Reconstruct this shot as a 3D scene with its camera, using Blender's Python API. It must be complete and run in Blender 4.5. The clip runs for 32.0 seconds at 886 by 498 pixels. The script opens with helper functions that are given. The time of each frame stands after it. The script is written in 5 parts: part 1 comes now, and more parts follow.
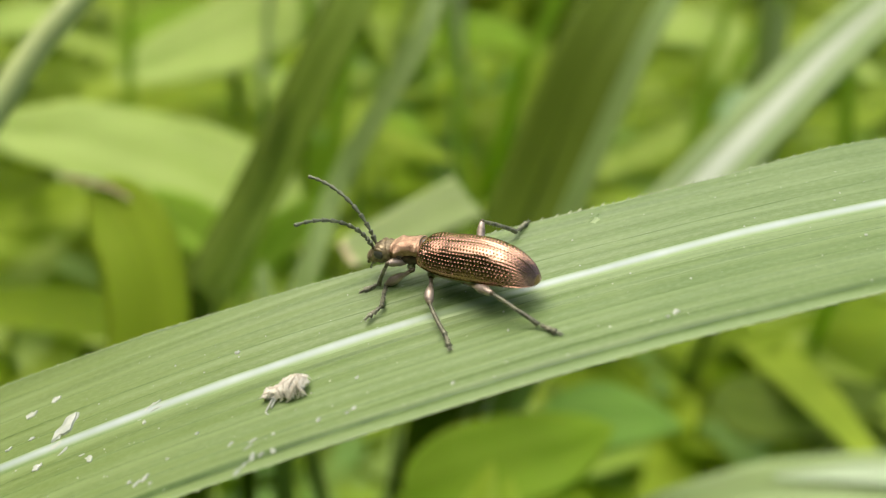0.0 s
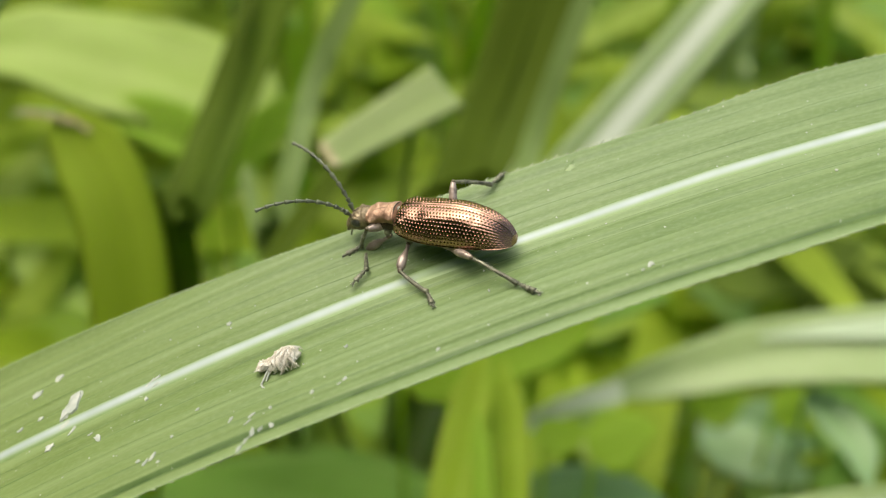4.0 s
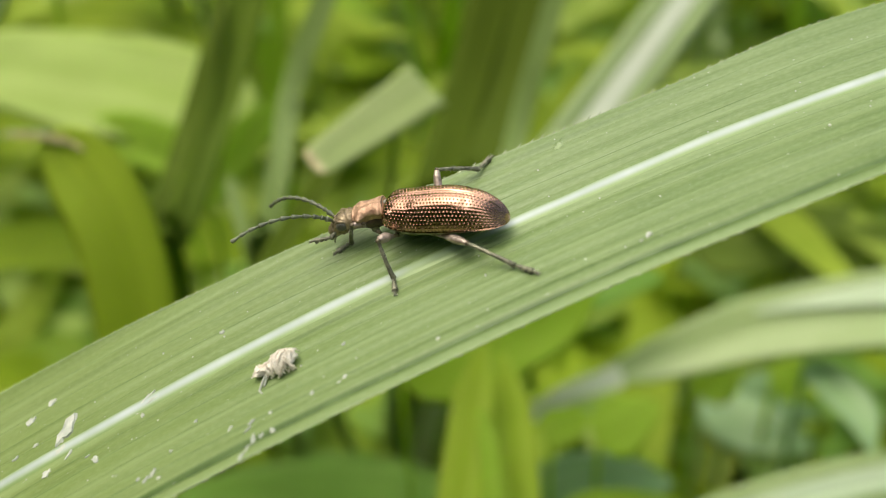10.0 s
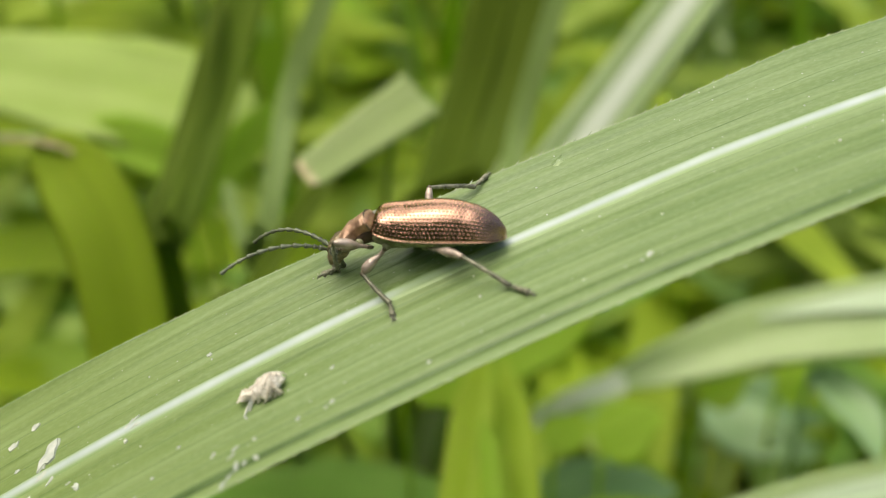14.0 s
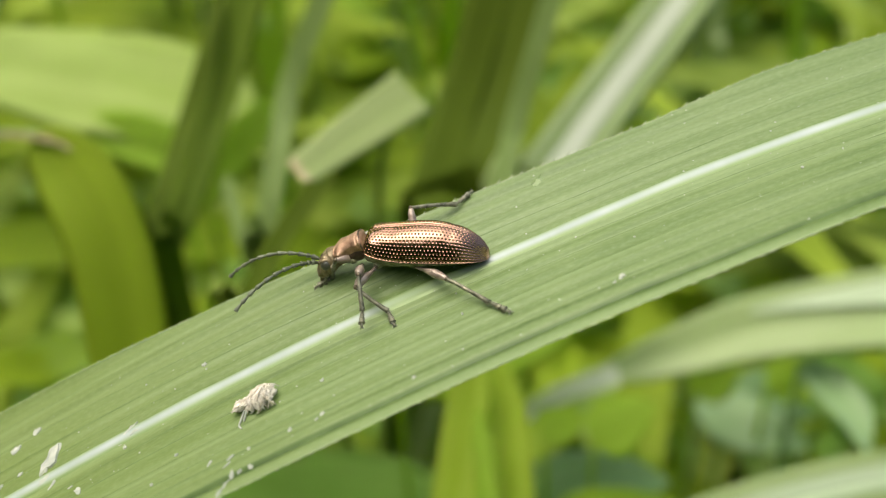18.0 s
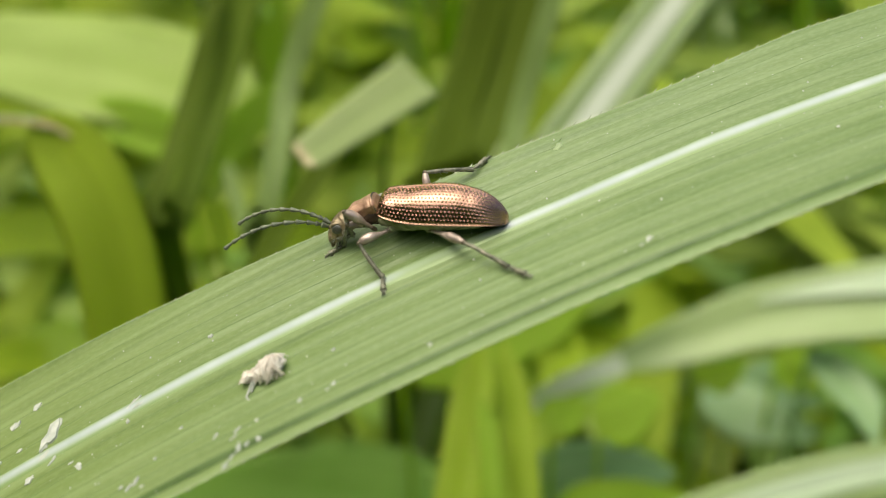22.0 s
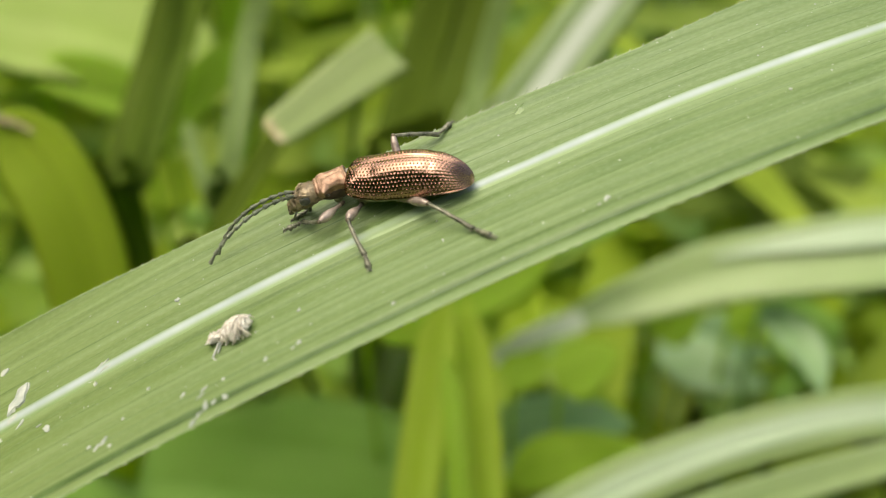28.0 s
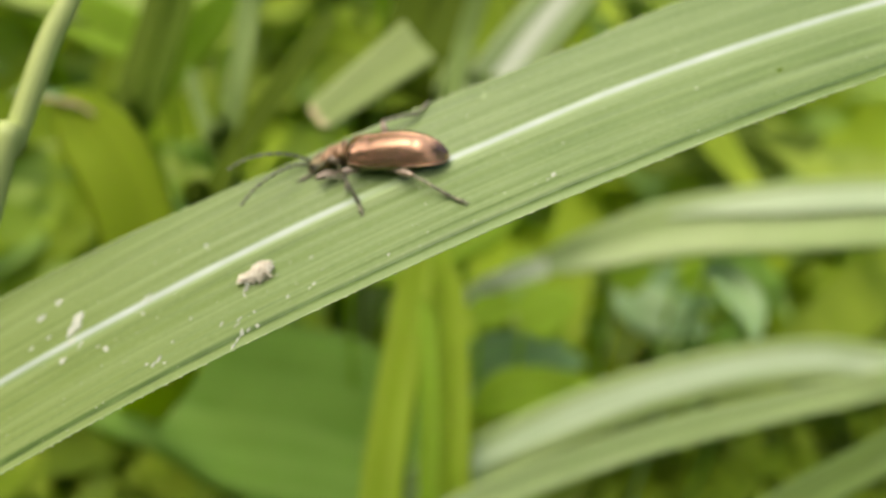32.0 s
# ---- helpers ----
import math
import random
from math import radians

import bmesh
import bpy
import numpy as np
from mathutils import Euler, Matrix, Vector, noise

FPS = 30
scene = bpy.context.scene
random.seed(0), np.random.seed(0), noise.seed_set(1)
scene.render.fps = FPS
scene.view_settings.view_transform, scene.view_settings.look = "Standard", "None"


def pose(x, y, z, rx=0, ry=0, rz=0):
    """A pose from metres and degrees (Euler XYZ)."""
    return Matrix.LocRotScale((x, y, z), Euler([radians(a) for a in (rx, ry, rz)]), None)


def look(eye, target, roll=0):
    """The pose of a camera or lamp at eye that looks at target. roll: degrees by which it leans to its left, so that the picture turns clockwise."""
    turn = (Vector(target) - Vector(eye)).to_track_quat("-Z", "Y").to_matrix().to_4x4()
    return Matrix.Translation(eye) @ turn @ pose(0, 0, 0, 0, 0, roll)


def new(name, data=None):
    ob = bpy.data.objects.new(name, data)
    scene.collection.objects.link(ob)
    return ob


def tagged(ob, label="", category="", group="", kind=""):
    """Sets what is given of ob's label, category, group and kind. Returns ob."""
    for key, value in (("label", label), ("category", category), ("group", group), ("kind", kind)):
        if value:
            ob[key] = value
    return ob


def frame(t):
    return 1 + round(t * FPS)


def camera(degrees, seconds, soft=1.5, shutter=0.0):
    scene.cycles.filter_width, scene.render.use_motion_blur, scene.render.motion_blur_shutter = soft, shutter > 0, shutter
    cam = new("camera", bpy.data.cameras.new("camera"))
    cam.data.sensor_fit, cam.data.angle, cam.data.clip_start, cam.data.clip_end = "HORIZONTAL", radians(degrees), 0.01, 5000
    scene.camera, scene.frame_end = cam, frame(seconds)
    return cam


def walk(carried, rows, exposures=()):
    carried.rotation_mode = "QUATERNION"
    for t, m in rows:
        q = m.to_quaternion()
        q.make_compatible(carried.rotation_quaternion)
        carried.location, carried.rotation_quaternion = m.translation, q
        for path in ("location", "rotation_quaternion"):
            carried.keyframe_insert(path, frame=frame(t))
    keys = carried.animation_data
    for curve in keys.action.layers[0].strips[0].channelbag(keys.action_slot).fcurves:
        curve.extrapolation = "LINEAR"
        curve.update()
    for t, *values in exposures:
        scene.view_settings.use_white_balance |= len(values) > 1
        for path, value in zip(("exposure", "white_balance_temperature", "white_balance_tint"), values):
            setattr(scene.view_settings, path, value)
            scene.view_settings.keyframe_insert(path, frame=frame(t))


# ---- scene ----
cam = camera(54.4, 32.0, 1.1)
cam.data.dof.use_dof = True
cam.data.dof.focus_distance, cam.data.dof.aperture_fstop = 0.0452, 24.0
# the camera: seconds, place in millimetres, turn in degrees
PATH = [
    (0, 0.268, -1.337, 237.156, 69.139, -5.928, 5.035),
    (0.5, 0.013, -1.374, 237.598, 68.737, -6.103, 5.157),
    (1, 0.431, -0.888, 237.742, 68.028, -5.757, 5.362),
    (1.5, 0.511, -1.042, 238.21, 67.157, -6.152, 5.452),
    (2, 0.177, -1.6, 237.775, 66.515, -5.722, 4.986),
    (2.5, -0.066, -2.187, 237.714, 65.541, -5.031, 4.684),
    (3, 0.531, -1.857, 238.885, 63.473, -4.341, 4.39),
    (3.5, 0.923, -1.89, 239.567, 62.014, -3.357, 3.853),
    (4, 0.955, -1.146, 239.531, 60.837, -2.687, 2.973),
    (4.5, 0.807, -0.836, 239.346, 60.577, -1.699, 1.908),
    (6.5, 0.407, 0.459, 238.798, 60.387, 0.134, -0.036),
    (7, 0.086, 0.847, 239.158, 60.147, 0.113, -0.316),
    (7.5, 0.027, 0.756, 239.152, 60.173, 0.174, -0.213),
    (8, 0.239, 0.615, 239.118, 60.268, 0.002, -0.031),
    (8.5, 0.097, 0.317, 239.181, 60.318, 0.261, -0.184),
    (9, 0, 0, 239.999, 60, 0, 0),
    (9.5, 0.304, -0.216, 240.038, 60.009, 0.103, 0.225),
    (10, -0.063, -0.344, 239.941, 60.328, 0.356, 0.014),
    (10.5, -0.084, -0.054, 240.047, 60.061, 0.057, 0.16),
    (11, -0.157, 0.023, 239.73, 60.379, 0.223, 0.257),
    (11.5, -0.371, 0.407, 239.741, 60.367, 0.424, 0.015),
    (12, -0.207, 0.958, 239.722, 60.328, 0.416, 0.134),
    (12.5, 0.119, 1.043, 239.961, 60.271, 0.295, 0.305),
    (13, -0.111, 0.764, 240.014, 60.376, 0.256, 0.157),
    (13.5, 0.1, 0.828, 240.025, 60.3, 0.248, 0.24),
    (14, 0.322, 1.162, 239.686, 60.38, 0.482, 0.191),
    (14.5, 0.602, 1.106, 239.953, 60.238, 0.484, 0.355),
    (16.5, 0.46, -0.556, 240.793, 60.325, 0.326, 0.227),
    (17, 0.446, -0.786, 241.275, 60.071, 0.123, 0.209),
    (17.5, 0.733, -0.717, 241.148, 60.03, 0.333, 0.345),
    (18, 0.791, -0.355, 240.819, 59.922, 0.332, 0.244),
    (18.5, 0.802, -0.496, 240.617, 60.045, 0.419, 0.374),
    (19, 0.828, -0.642, 240.346, 60.184, 0.497, 0.362),
    (19.5, 0.52, -0.46, 240.109, 60.233, 0.53, 0.172),
    (20, 1.041, 0.113, 239.858, 59.821, 0.441, 0.488),
    (20.5, 0.86, 0.178, 239.701, 59.692, 0.451, 0.384),
    (21, 0.768, 0.575, 239.349, 59.678, 0.452, 0.367),
    (21.5, 0.524, 0.819, 239.385, 59.555, 0.511, 0.27),
    (22, 0.321, 0.86, 239.641, 59.337, 0.339, 0.278),
    (22.5, 0.333, 0.795, 239.69, 59.357, 0.386, 0.321),
    (23, 0.386, 1.086, 239.826, 59.116, 0.443, 0.259),
    (23.5, 0.222, 1.072, 239.726, 59.131, 0.241, 0.262),
    (24, 0.284, 0.858, 239.578, 59.126, 0.334, 0.26),
    (24.5, 0.511, 0.383, 239.707, 59.043, 0.389, 0.386),
    (25, 0.621, 0.47, 239.38, 59.367, 0.554, 0.187),
    (25.5, 0.564, 0.412, 239.821, 59.046, 0.292, 0.094),
    (27.5, 0.855, 0.783, 241.245, 56.661, -0.396, -1.517),
    (28, 0.159, 0.533, 241.036, 56.088, -0.827, -2.033),
    (28.5, -0.323, 0.035, 241.329, 55.602, -0.527, -3.211),
    (29, -0.263, -0.584, 242.05, 54.943, -0.8, -3.639),
    (29.5, -0.311, -1.199, 242.786, 54.159, -1.687, -3.642),
    (30, -0.512, -2.089, 243.999, 53.426, -2.638, -3.521),
    (30.5, -0.176, -3.209, 244.831, 53.18, -2.944, -3.621),
    (31, -0.491, -5.069, 246.533, 52.692, -3.479, -2.973),
    (31.5, -1.134, -6.172, 247.843, 52.305, -3.528, -3.008),
    (32, -2.102, -6.679, 248.493, 51.675, -4.242, -2.337),
]
# the sway of the grass blade: seconds, place in millimetres, turn in degrees
SWAY = [
    (0, -2.177, 39.787, 218.113, 7.986, -21.027, 12.523),
    (0.5, -2.027, 39.712, 217.79, 7.642, -20.756, 12.761),
    (1, -2.124, 38.617, 218.095, 7.599, -20.74, 12.746),
    (1.5, -2.127, 39.043, 217.702, 7.354, -21.002, 13.019),
    (2, -1.79, 39.522, 217.62, 7.318, -21.407, 12.72),
    (2.5, -2.023, 39.565, 217.993, 7.439, -21.937, 12.574),
    (3, -1.563, 38.694, 216.929, 7.557, -21.11, 12.469),
    (3.5, -1.783, 39.407, 216.194, 6.856, -20.983, 12.676),
    (4, -1.756, 38.611, 215.94, 7.144, -21.232, 12.714),
    (4.5, -1.805, 38.29, 215.922, 6.897, -21.455, 12.482),
    (6.5, -2.122, 38.113, 216.87, 6.923, -21.841, 12.632),
    (7, -2.259, 37.527, 217.252, 5.68, -21.495, 12.318),
    (7.5, -2.458, 37.951, 216.842, 6.234, -21.31, 12.227),
    (8, -2.52, 38.054, 216.711, 6.158, -21.723, 12.548),
    (8.5, -2.21, 37.844, 217.07, 6.451, -21.596, 12.594),
    (9, -2.475, 38.467, 216.629, 5.504, -21.473, 13.12),
    (9.5, -2.458, 38.41, 216.206, 5.746, -21.2, 12.786),
    (10, -2.275, 38.504, 217.026, 5.713, -21.621, 12.816),
    (10.5, -2.331, 38.403, 216.802, 5.45, -21.375, 12.845),
    (11, -2.496, 38.68, 216.819, 6.032, -21.78, 12.894),
    (11.5, -2.233, 38.53, 217.267, 4.926, -21.504, 12.559),
    (12, -2.25, 38.226, 217.403, 3.897, -21.509, 12.632),
    (12.5, -2.596, 38.153, 216.77, 4.386, -21.293, 13.024),
    (13, -2.574, 38.113, 216.798, 4.752, -21.712, 12.497),
    (13.5, -2.622, 38.436, 216.62, 4.856, -21.586, 12.995),
    (14, -2.34, 38.142, 216.717, 3.987, -21.622, 12.669),
    (14.5, -2.991, 38.188, 216.216, 4.729, -21.358, 13.029),
    (16.5, -2.658, 38.496, 216.226, 5.717, -21.998, 13.111),
    (17, -2.721, 38.257, 215.781, 4.846, -21.525, 12.984),
    (17.5, -2.884, 38.531, 215.452, 5.199, -21.385, 13.27),
    (18, -2.707, 37.97, 215.648, 5.49, -21.261, 12.966),
    (18.5, -2.911, 38.149, 215.623, 5.952, -21.352, 13.232),
    (19, -2.611, 38.804, 215.762, 6.048, -21.692, 13.22),
    (19.5, -2.296, 38.596, 216.491, 5.666, -21.778, 12.963),
    (20, -2.443, 38.189, 216.191, 5.559, -21.447, 13.266),
    (20.5, -2.474, 38.39, 216.071, 5.974, -21.52, 13.132),
    (21, -2.251, 38.247, 216.412, 5.456, -21.62, 13.154),
    (21.5, -2.241, 38.294, 216.678, 5.725, -21.609, 12.861),
    (22, -2.339, 38.097, 216.596, 4.611, -21.401, 12.828),
    (22.5, -2.372, 38.358, 216.636, 5.369, -21.642, 12.808),
    (23, -2.147, 38.678, 216.507, 4.394, -21.252, 12.716),
    (23.5, -2.397, 37.983, 216.929, 4.525, -21.588, 12.641),
    (24, -2.404, 37.958, 216.765, 5.171, -21.503, 12.984),
    (24.5, -2.592, 38.797, 215.841, 5.672, -21.364, 12.918),
    (25, -2.117, 39.105, 216.25, 6.024, -21.483, 13.195),
    (25.5, -2.049, 38.582, 216.745, 5.136, -21.629, 12.872),
    (27.5, -3.674, 38.038, 216.3, 3.382, -20.888, 13.416),
    (28, -2.363, 38.124, 217.073, 2.197, -21.477, 12.973),
    (28.5, -2.761, 38.498, 218.114, 3.42, -21.581, 14.634),
    (29, -3.599, 38.893, 217.863, 4.003, -21.706, 15.02),
    (29.5, -3.752, 38.287, 217.989, 3.545, -21.349, 15.6),
    (30, -3.791, 38.297, 217.217, 3.659, -20.821, 15.34),
    (30.5, -4.959, 38.551, 219.231, 6.168, -23.54, 17.049),
    (31, -4.029, 38.727, 214.933, 4.353, -21.349, 14.366),
    (31.5, -4.217, 39.064, 215.341, 4.855, -20.891, 14.375),
    (32, -3.388, 39.254, 216.734, 4.029, -21.951, 15.566),
]
# the beetle on its blade: seconds, place, heading, pitch, nod and turn of the neck, tips of both feelers, feet of the cleaning legs
GAIT = [
    (0, 0.76, 1.74, 2.24, 138.77, 7.96, 5.12, 5, 11.07, 4.14, 4.53, 3.36, 7.29, -0.24, 3.09, -3.34, 0.06, 0.43, 0.53, -4.09, 0.1),
    (0.5, 0.77, 1.83, 2.18, 139.13, 8.19, 4.98, 5.5, 10.29, 4.51, 4.4, 3.23, 7.21, -0.52, 3.07, -3.31, 0.05, 0.43, 0.51, -4.04, 0.1),
    (1, 0.76, 1.94, 2.12, 139.48, 8.41, 4.84, 6.5, 9.52, 4.87, 4.26, 3.09, 7.13, -0.8, 3.04, -3.28, 0.06, 0.43, 0.5, -3.99, 0.1),
    (1.5, 0.75, 2.04, 2.07, 139.84, 8.64, 4.7, 7, 8.76, 5.22, 4.12, 2.97, 7.04, -1.09, 3.02, -3.26, 0.05, 0.43, 0.48, -3.94, 0.1),
    (2, 0.74, 2.13, 2.02, 140.18, 8.87, 4.56, 8, 8, 5.59, 3.99, 2.83, 6.96, -1.36, 2.99, -3.25, 0.05, 0.43, 0.47, -3.89, 0.1),
    (2.5, 0.68, 2.04, 2.03, 140.84, 9.05, 4.43, 8, 6.93, 5.65, 3.95, 2.73, 7.03, -1.47, 2.9, -3.24, 0.03, 0.43, 0.51, -3.82, 0.1),
    (3, 0.63, 1.96, 2.05, 141.49, 9.22, 4.29, 8, 5.87, 5.71, 3.93, 2.65, 7.11, -1.59, 2.8, -3.23, 0.04, 0.44, 0.54, -3.76, 0.1),
    (3.5, 0.57, 1.86, 2.07, 142.14, 9.41, 4.15, 8.5, 4.81, 5.78, 3.89, 2.56, 7.18, -1.7, 2.71, -3.22, 0.04, 0.44, 0.58, -3.69, 0.1),
    (4, 0.52, 1.78, 2.08, 142.8, 9.58, 4.01, 8.5, 3.76, 5.84, 3.86, 2.47, 7.24, -1.8, 2.6, -3.22, 0.04, 0.44, 0.62, -3.62, 0.1),
    (4.5, 0.51, 1.78, 2.08, 142.89, 9.57, 3.89, 7.5, 4.13, 5.85, 3.91, 2.51, 7.24, -1.78, 2.65, -3.29, 0.05, 0.44, 0.59, -3.59, 0.1),
    (6.5, 0.47, 1.81, 2.13, 143.24, 9.47, 3.39, 3, 5.54, 5.87, 4.1, 2.66, 7.19, -1.69, 2.81, -3.54, 0.06, 0.44, 0.5, -3.48, 0.1),
    (7, 0.47, 1.81, 2.14, 143.33, 9.45, 3.27, 1.5, 5.88, 5.86, 4.15, 2.69, 7.17, -1.65, 2.85, -3.6, 0.06, 0.44, 0.48, -3.45, 0.1),
    (7.5, 0.44, 1.8, 2.12, 144.4, 9.8, 3.18, 2.5, 8.7, 4.75, 4.36, 3.24, 7.87, -1.98, 0.84, -3.48, -0.03, 0.42, 0.45, -3.45, 0.1),
    (8, 0.41, 1.82, 2.08, 145.35, 9.92, 3.12, 2.5, 14.96, 5.15, 4.88, 2.65, 8.42, 1.25, 0.23, -3.71, 2.46, 2.2, 0.3, -3.34, 0.1),
    (8.5, 0.39, 1.7, 2.12, 145.31, 9.29, 3.09, 12.5, 14.52, 6.13, 4.96, 0.45, 8.32, 0.65, -0.76, -3.22, 2.21, 1.33, 0.3, -3.3, 0.1),
    (9, 0.36, 1.56, 2.14, 145.45, 8.71, 3.43, 7.5, 8.51, 6.31, 4.4, 1.35, 8.43, 0.34, 0.06, -1.2, -1.71, 0.88, -0.31, -2.62, 0.1),
    (9.5, 0.34, 1.66, 2.06, 146.46, 9.22, 4.81, 9.5, 2.54, 6.24, 4.38, 0.91, 8.46, 0.04, 0.05, -2.63, -0.26, 1.1, -0.79, -2.15, 0.09),
    (10, 0.37, 1.85, 1.96, 146.75, 9.56, 6.54, 7.5, 14.39, 6.48, 4.48, 1.29, 8.03, -1.25, -0.65, -4.1, 2.44, 2.03, -0.98, -2.31, 0.09),
    (10.5, 0.38, 1.92, 1.96, 147.16, 9.93, 8.29, 11, 5.14, 6.87, 3.54, 1.35, 8.42, 0.04, -0.03, -3.23, 2.21, 0.65, -0.9, -2.25, 0.09),
    (11, 0.34, 1.82, 2.11, 148.87, 11.58, 9.94, 22.5, 6.21, 5.57, 4.96, -0.47, 8.12, 1.07, -1, -0.8, -2.45, 0.89, -0.84, -2.5, 0.09),
    (11.5, 0.33, 1.57, 2.41, 151.37, 14.47, 11.49, 24.5, 1.15, 5.86, 4.53, -0.64, 8.17, 0.25, -1.44, -1.07, -3.12, 0.88, -0.78, -1.88, 0.09),
    (12, 0.3, 1.38, 2.64, 153.54, 16.93, 13.06, 29.5, -5.42, 5.57, 4.37, -1.18, 7.99, 0.02, -2.4, -1.56, -2.09, 0.84, -1.2, -1.53, 0.09),
    (12.5, 0.29, 1.3, 2.8, 154.28, 18.21, 14.72, 35, -0.03, 5.49, 4.51, -1.53, 7.77, -0.17, -2.79, -0.45, -0.2, 1.14, 1.2, -1.02, 0.1),
    (13, 0.29, 1.25, 2.87, 154.56, 19, 15.95, 37.5, -1.42, 5.35, 4.48, -1.64, 7.63, 0.14, -3.19, -1.06, -1.77, 0.87, 1.6, -1.15, 0.1),
    (13.5, 0.29, 1.29, 2.82, 154.89, 19.3, 16.22, 37, -2.68, 5.06, 4.59, -1.58, 7.71, 0.16, -2.35, -1.43, -2.55, 0.88, -0.05, -2.13, 0.1),
    (14, 0.29, 1.45, 2.69, 154.76, 18.92, 16.09, 36, -2.23, 7.22, 2.28, -1.99, 7.36, -2.23, -2.4, -3.53, 1.47, 1.35, -0.71, -2.76, 0.09),
    (14.5, 0.28, 1.71, 2.47, 154.37, 17.51, 16.04, 29, -4.71, 7.52, 2.05, -1.12, 7.66, -2.29, -1.94, -4.04, 1.84, 1.33, -1.45, -1.56, 0.08),
    (16.5, 0.38, 1.96, 2.09, 152.41, 15.89, 15.51, 37, 11.07, 4.67, 5.2, -3.03, 7.22, 0.41, -4.16, -0.38, -1.95, 0.89, 1.91, -0.52, 0.15),
    (17, 0.37, 1.92, 2.12, 152.27, 15.89, 15.49, 31, 1.26, 5.82, 4.33, -2.57, 7.84, 0.13, -2.58, -1.78, -2.26, 0.89, -1.63, -2.49, 0.08),
    (17.5, 0.38, 2, 2.08, 152.54, 16.38, 15.66, 32.5, 7.04, 5.22, 4.94, -2.47, 7.63, 0.42, -3.35, -0.68, -2.33, 0.9, 0.07, -3.74, 0.1),
    (18, 0.4, 2.06, 2.05, 152.92, 16.87, 15.99, 28, 4.82, 5.56, 4.79, -1.54, 7.95, 0.5, -2.27, -1.37, -2.6, 0.9, 0.14, -2.62, 0.1),
    (18.5, 0.42, 2.14, 2.03, 152.98, 17.05, 16.35, 26, 10.06, 4.88, 5.38, -0.88, 7.93, 1.25, -2.23, -1.48, -0.84, 1.04, -0.29, -2.28, 0.1),
    (19, 0.47, 2.27, 2, 152.52, 17.25, 16.71, 25, 10.88, 5.26, 5.24, -0.68, 8.01, 1.16, -1.22, -0.06, -3.25, 0.92, 0.13, -1.96, 0.1),
    (19.5, 0.51, 2.27, 2.07, 152.69, 17.92, 17.02, 29.5, 5.22, 4.96, 5.15, -1.51, 7.91, 0.94, -1.69, -0.22, -0.42, 1.11, 1.93, -0.82, 0.1),
    (20, 0.51, 2.16, 2.17, 153.46, 18.72, 17.31, 27.5, 6.96, 5.63, 4.86, -1.22, 8.03, 0.26, -1.93, -0.67, -2.66, 0.89, 1.04, -2.61, 0.1),
    (20.5, 0.48, 2.16, 2.13, 153.58, 18.54, 17.93, 29.5, 5.99, 5.8, 4.64, -1.2, 7.96, 0.56, -1.9, -1.19, -2.58, 0.9, -0.63, -1.26, 0.09),
    (21, 0.46, 2.19, 2.09, 153.36, 18.25, 18.58, 26.5, 6.8, 5.73, 4.84, -1.33, 8.04, 0.28, -2.24, -2.22, 2.17, 1.11, -0.4, -1.89, 0.09),
    (21.5, 0.47, 2.18, 2.08, 152.79, 17.83, 19.24, 28.5, 3.22, 6.3, 3.81, -0.02, 7.52, 2.29, -1.37, -4.1, 2.32, 1.56, -0.72, -1.8, 0.09),
    (22, 0.47, 2.19, 2.08, 152.29, 17.6, 19.87, 28.5, 4, 7.43, 2.74, -1.65, 8.04, -0.29, -1.58, -2.56, 2.47, 1.38, -1.09, -1.82, 0.09),
    (22.5, 0.46, 2.15, 2.15, 152.18, 17.58, 20.48, 36, 5.73, 6.26, 3.99, -2.44, 7.71, -0.69, -2.12, -0.51, -2.39, 0.89, -0.08, -2.26, 0.1),
    (23, 0.48, 2.11, 2.2, 152.01, 17.45, 21.03, 38, 4.82, 5.17, 4.8, -2.51, 7.61, 0.15, -3.08, -1.27, -1.97, 0.87, 1.56, -1.91, 0.1),
    (23.5, 0.48, 2.13, 2.19, 151.52, 17.3, 21.45, 33.5, 8.76, 5.74, 4.66, -2.16, 7.8, 0.61, -2.4, -1.32, -1.89, 0.86, -1.18, -3.08, 0.09),
    (24, 0.41, 2.08, 2.15, 151.35, 16.81, 21.83, 31.5, 3.59, 5.27, 4.81, -2.31, 7.76, 0.46, -2.92, -0.8, -1.08, 0.99, -1.28, -3.73, 0.09),
    (24.5, 0.36, 1.97, 2.08, 151.73, 15.87, 22.26, 34.5, 5.17, 4.93, 4.94, -2.69, 7.62, 0.33, -3.15, -1.11, -3.11, 0.9, -1.18, -3.4, 0.09),
    (25, 0.38, 1.98, 2.08, 151.47, 15.49, 21.67, 37, 6.19, 4.74, 5.02, -2.52, 7.47, 0.62, -3.23, -1.47, -2.59, 0.88, -1.71, -3.32, 0.08),
    (25.5, 0.46, 2.02, 2.2, 150.8, 16.07, 19.09, 36.5, 12.45, 4.95, 4.98, -2.42, 7.34, 1, -3, -1.17, -1.7, 0.87, -1.43, -2.63, 0.08),
    (27.5, 0.31, 1.69, 1.78, 154.32, 11.4, 5.85, 8, 20.32, 5.47, 5.23, -1.37, 7.57, 1.14, -3.2, -2.25, 0.72, 1.18, 2.65, -2.72, 0.09),
    (28, 0.48, 1.86, 1.63, 151.81, 9.47, 4.1, 2, 27.72, 5.74, 5.18, -0.56, 7.25, 3.22, -2.08, -3.82, 1.7, 0.77, -0.3, -3.64, 0.1),
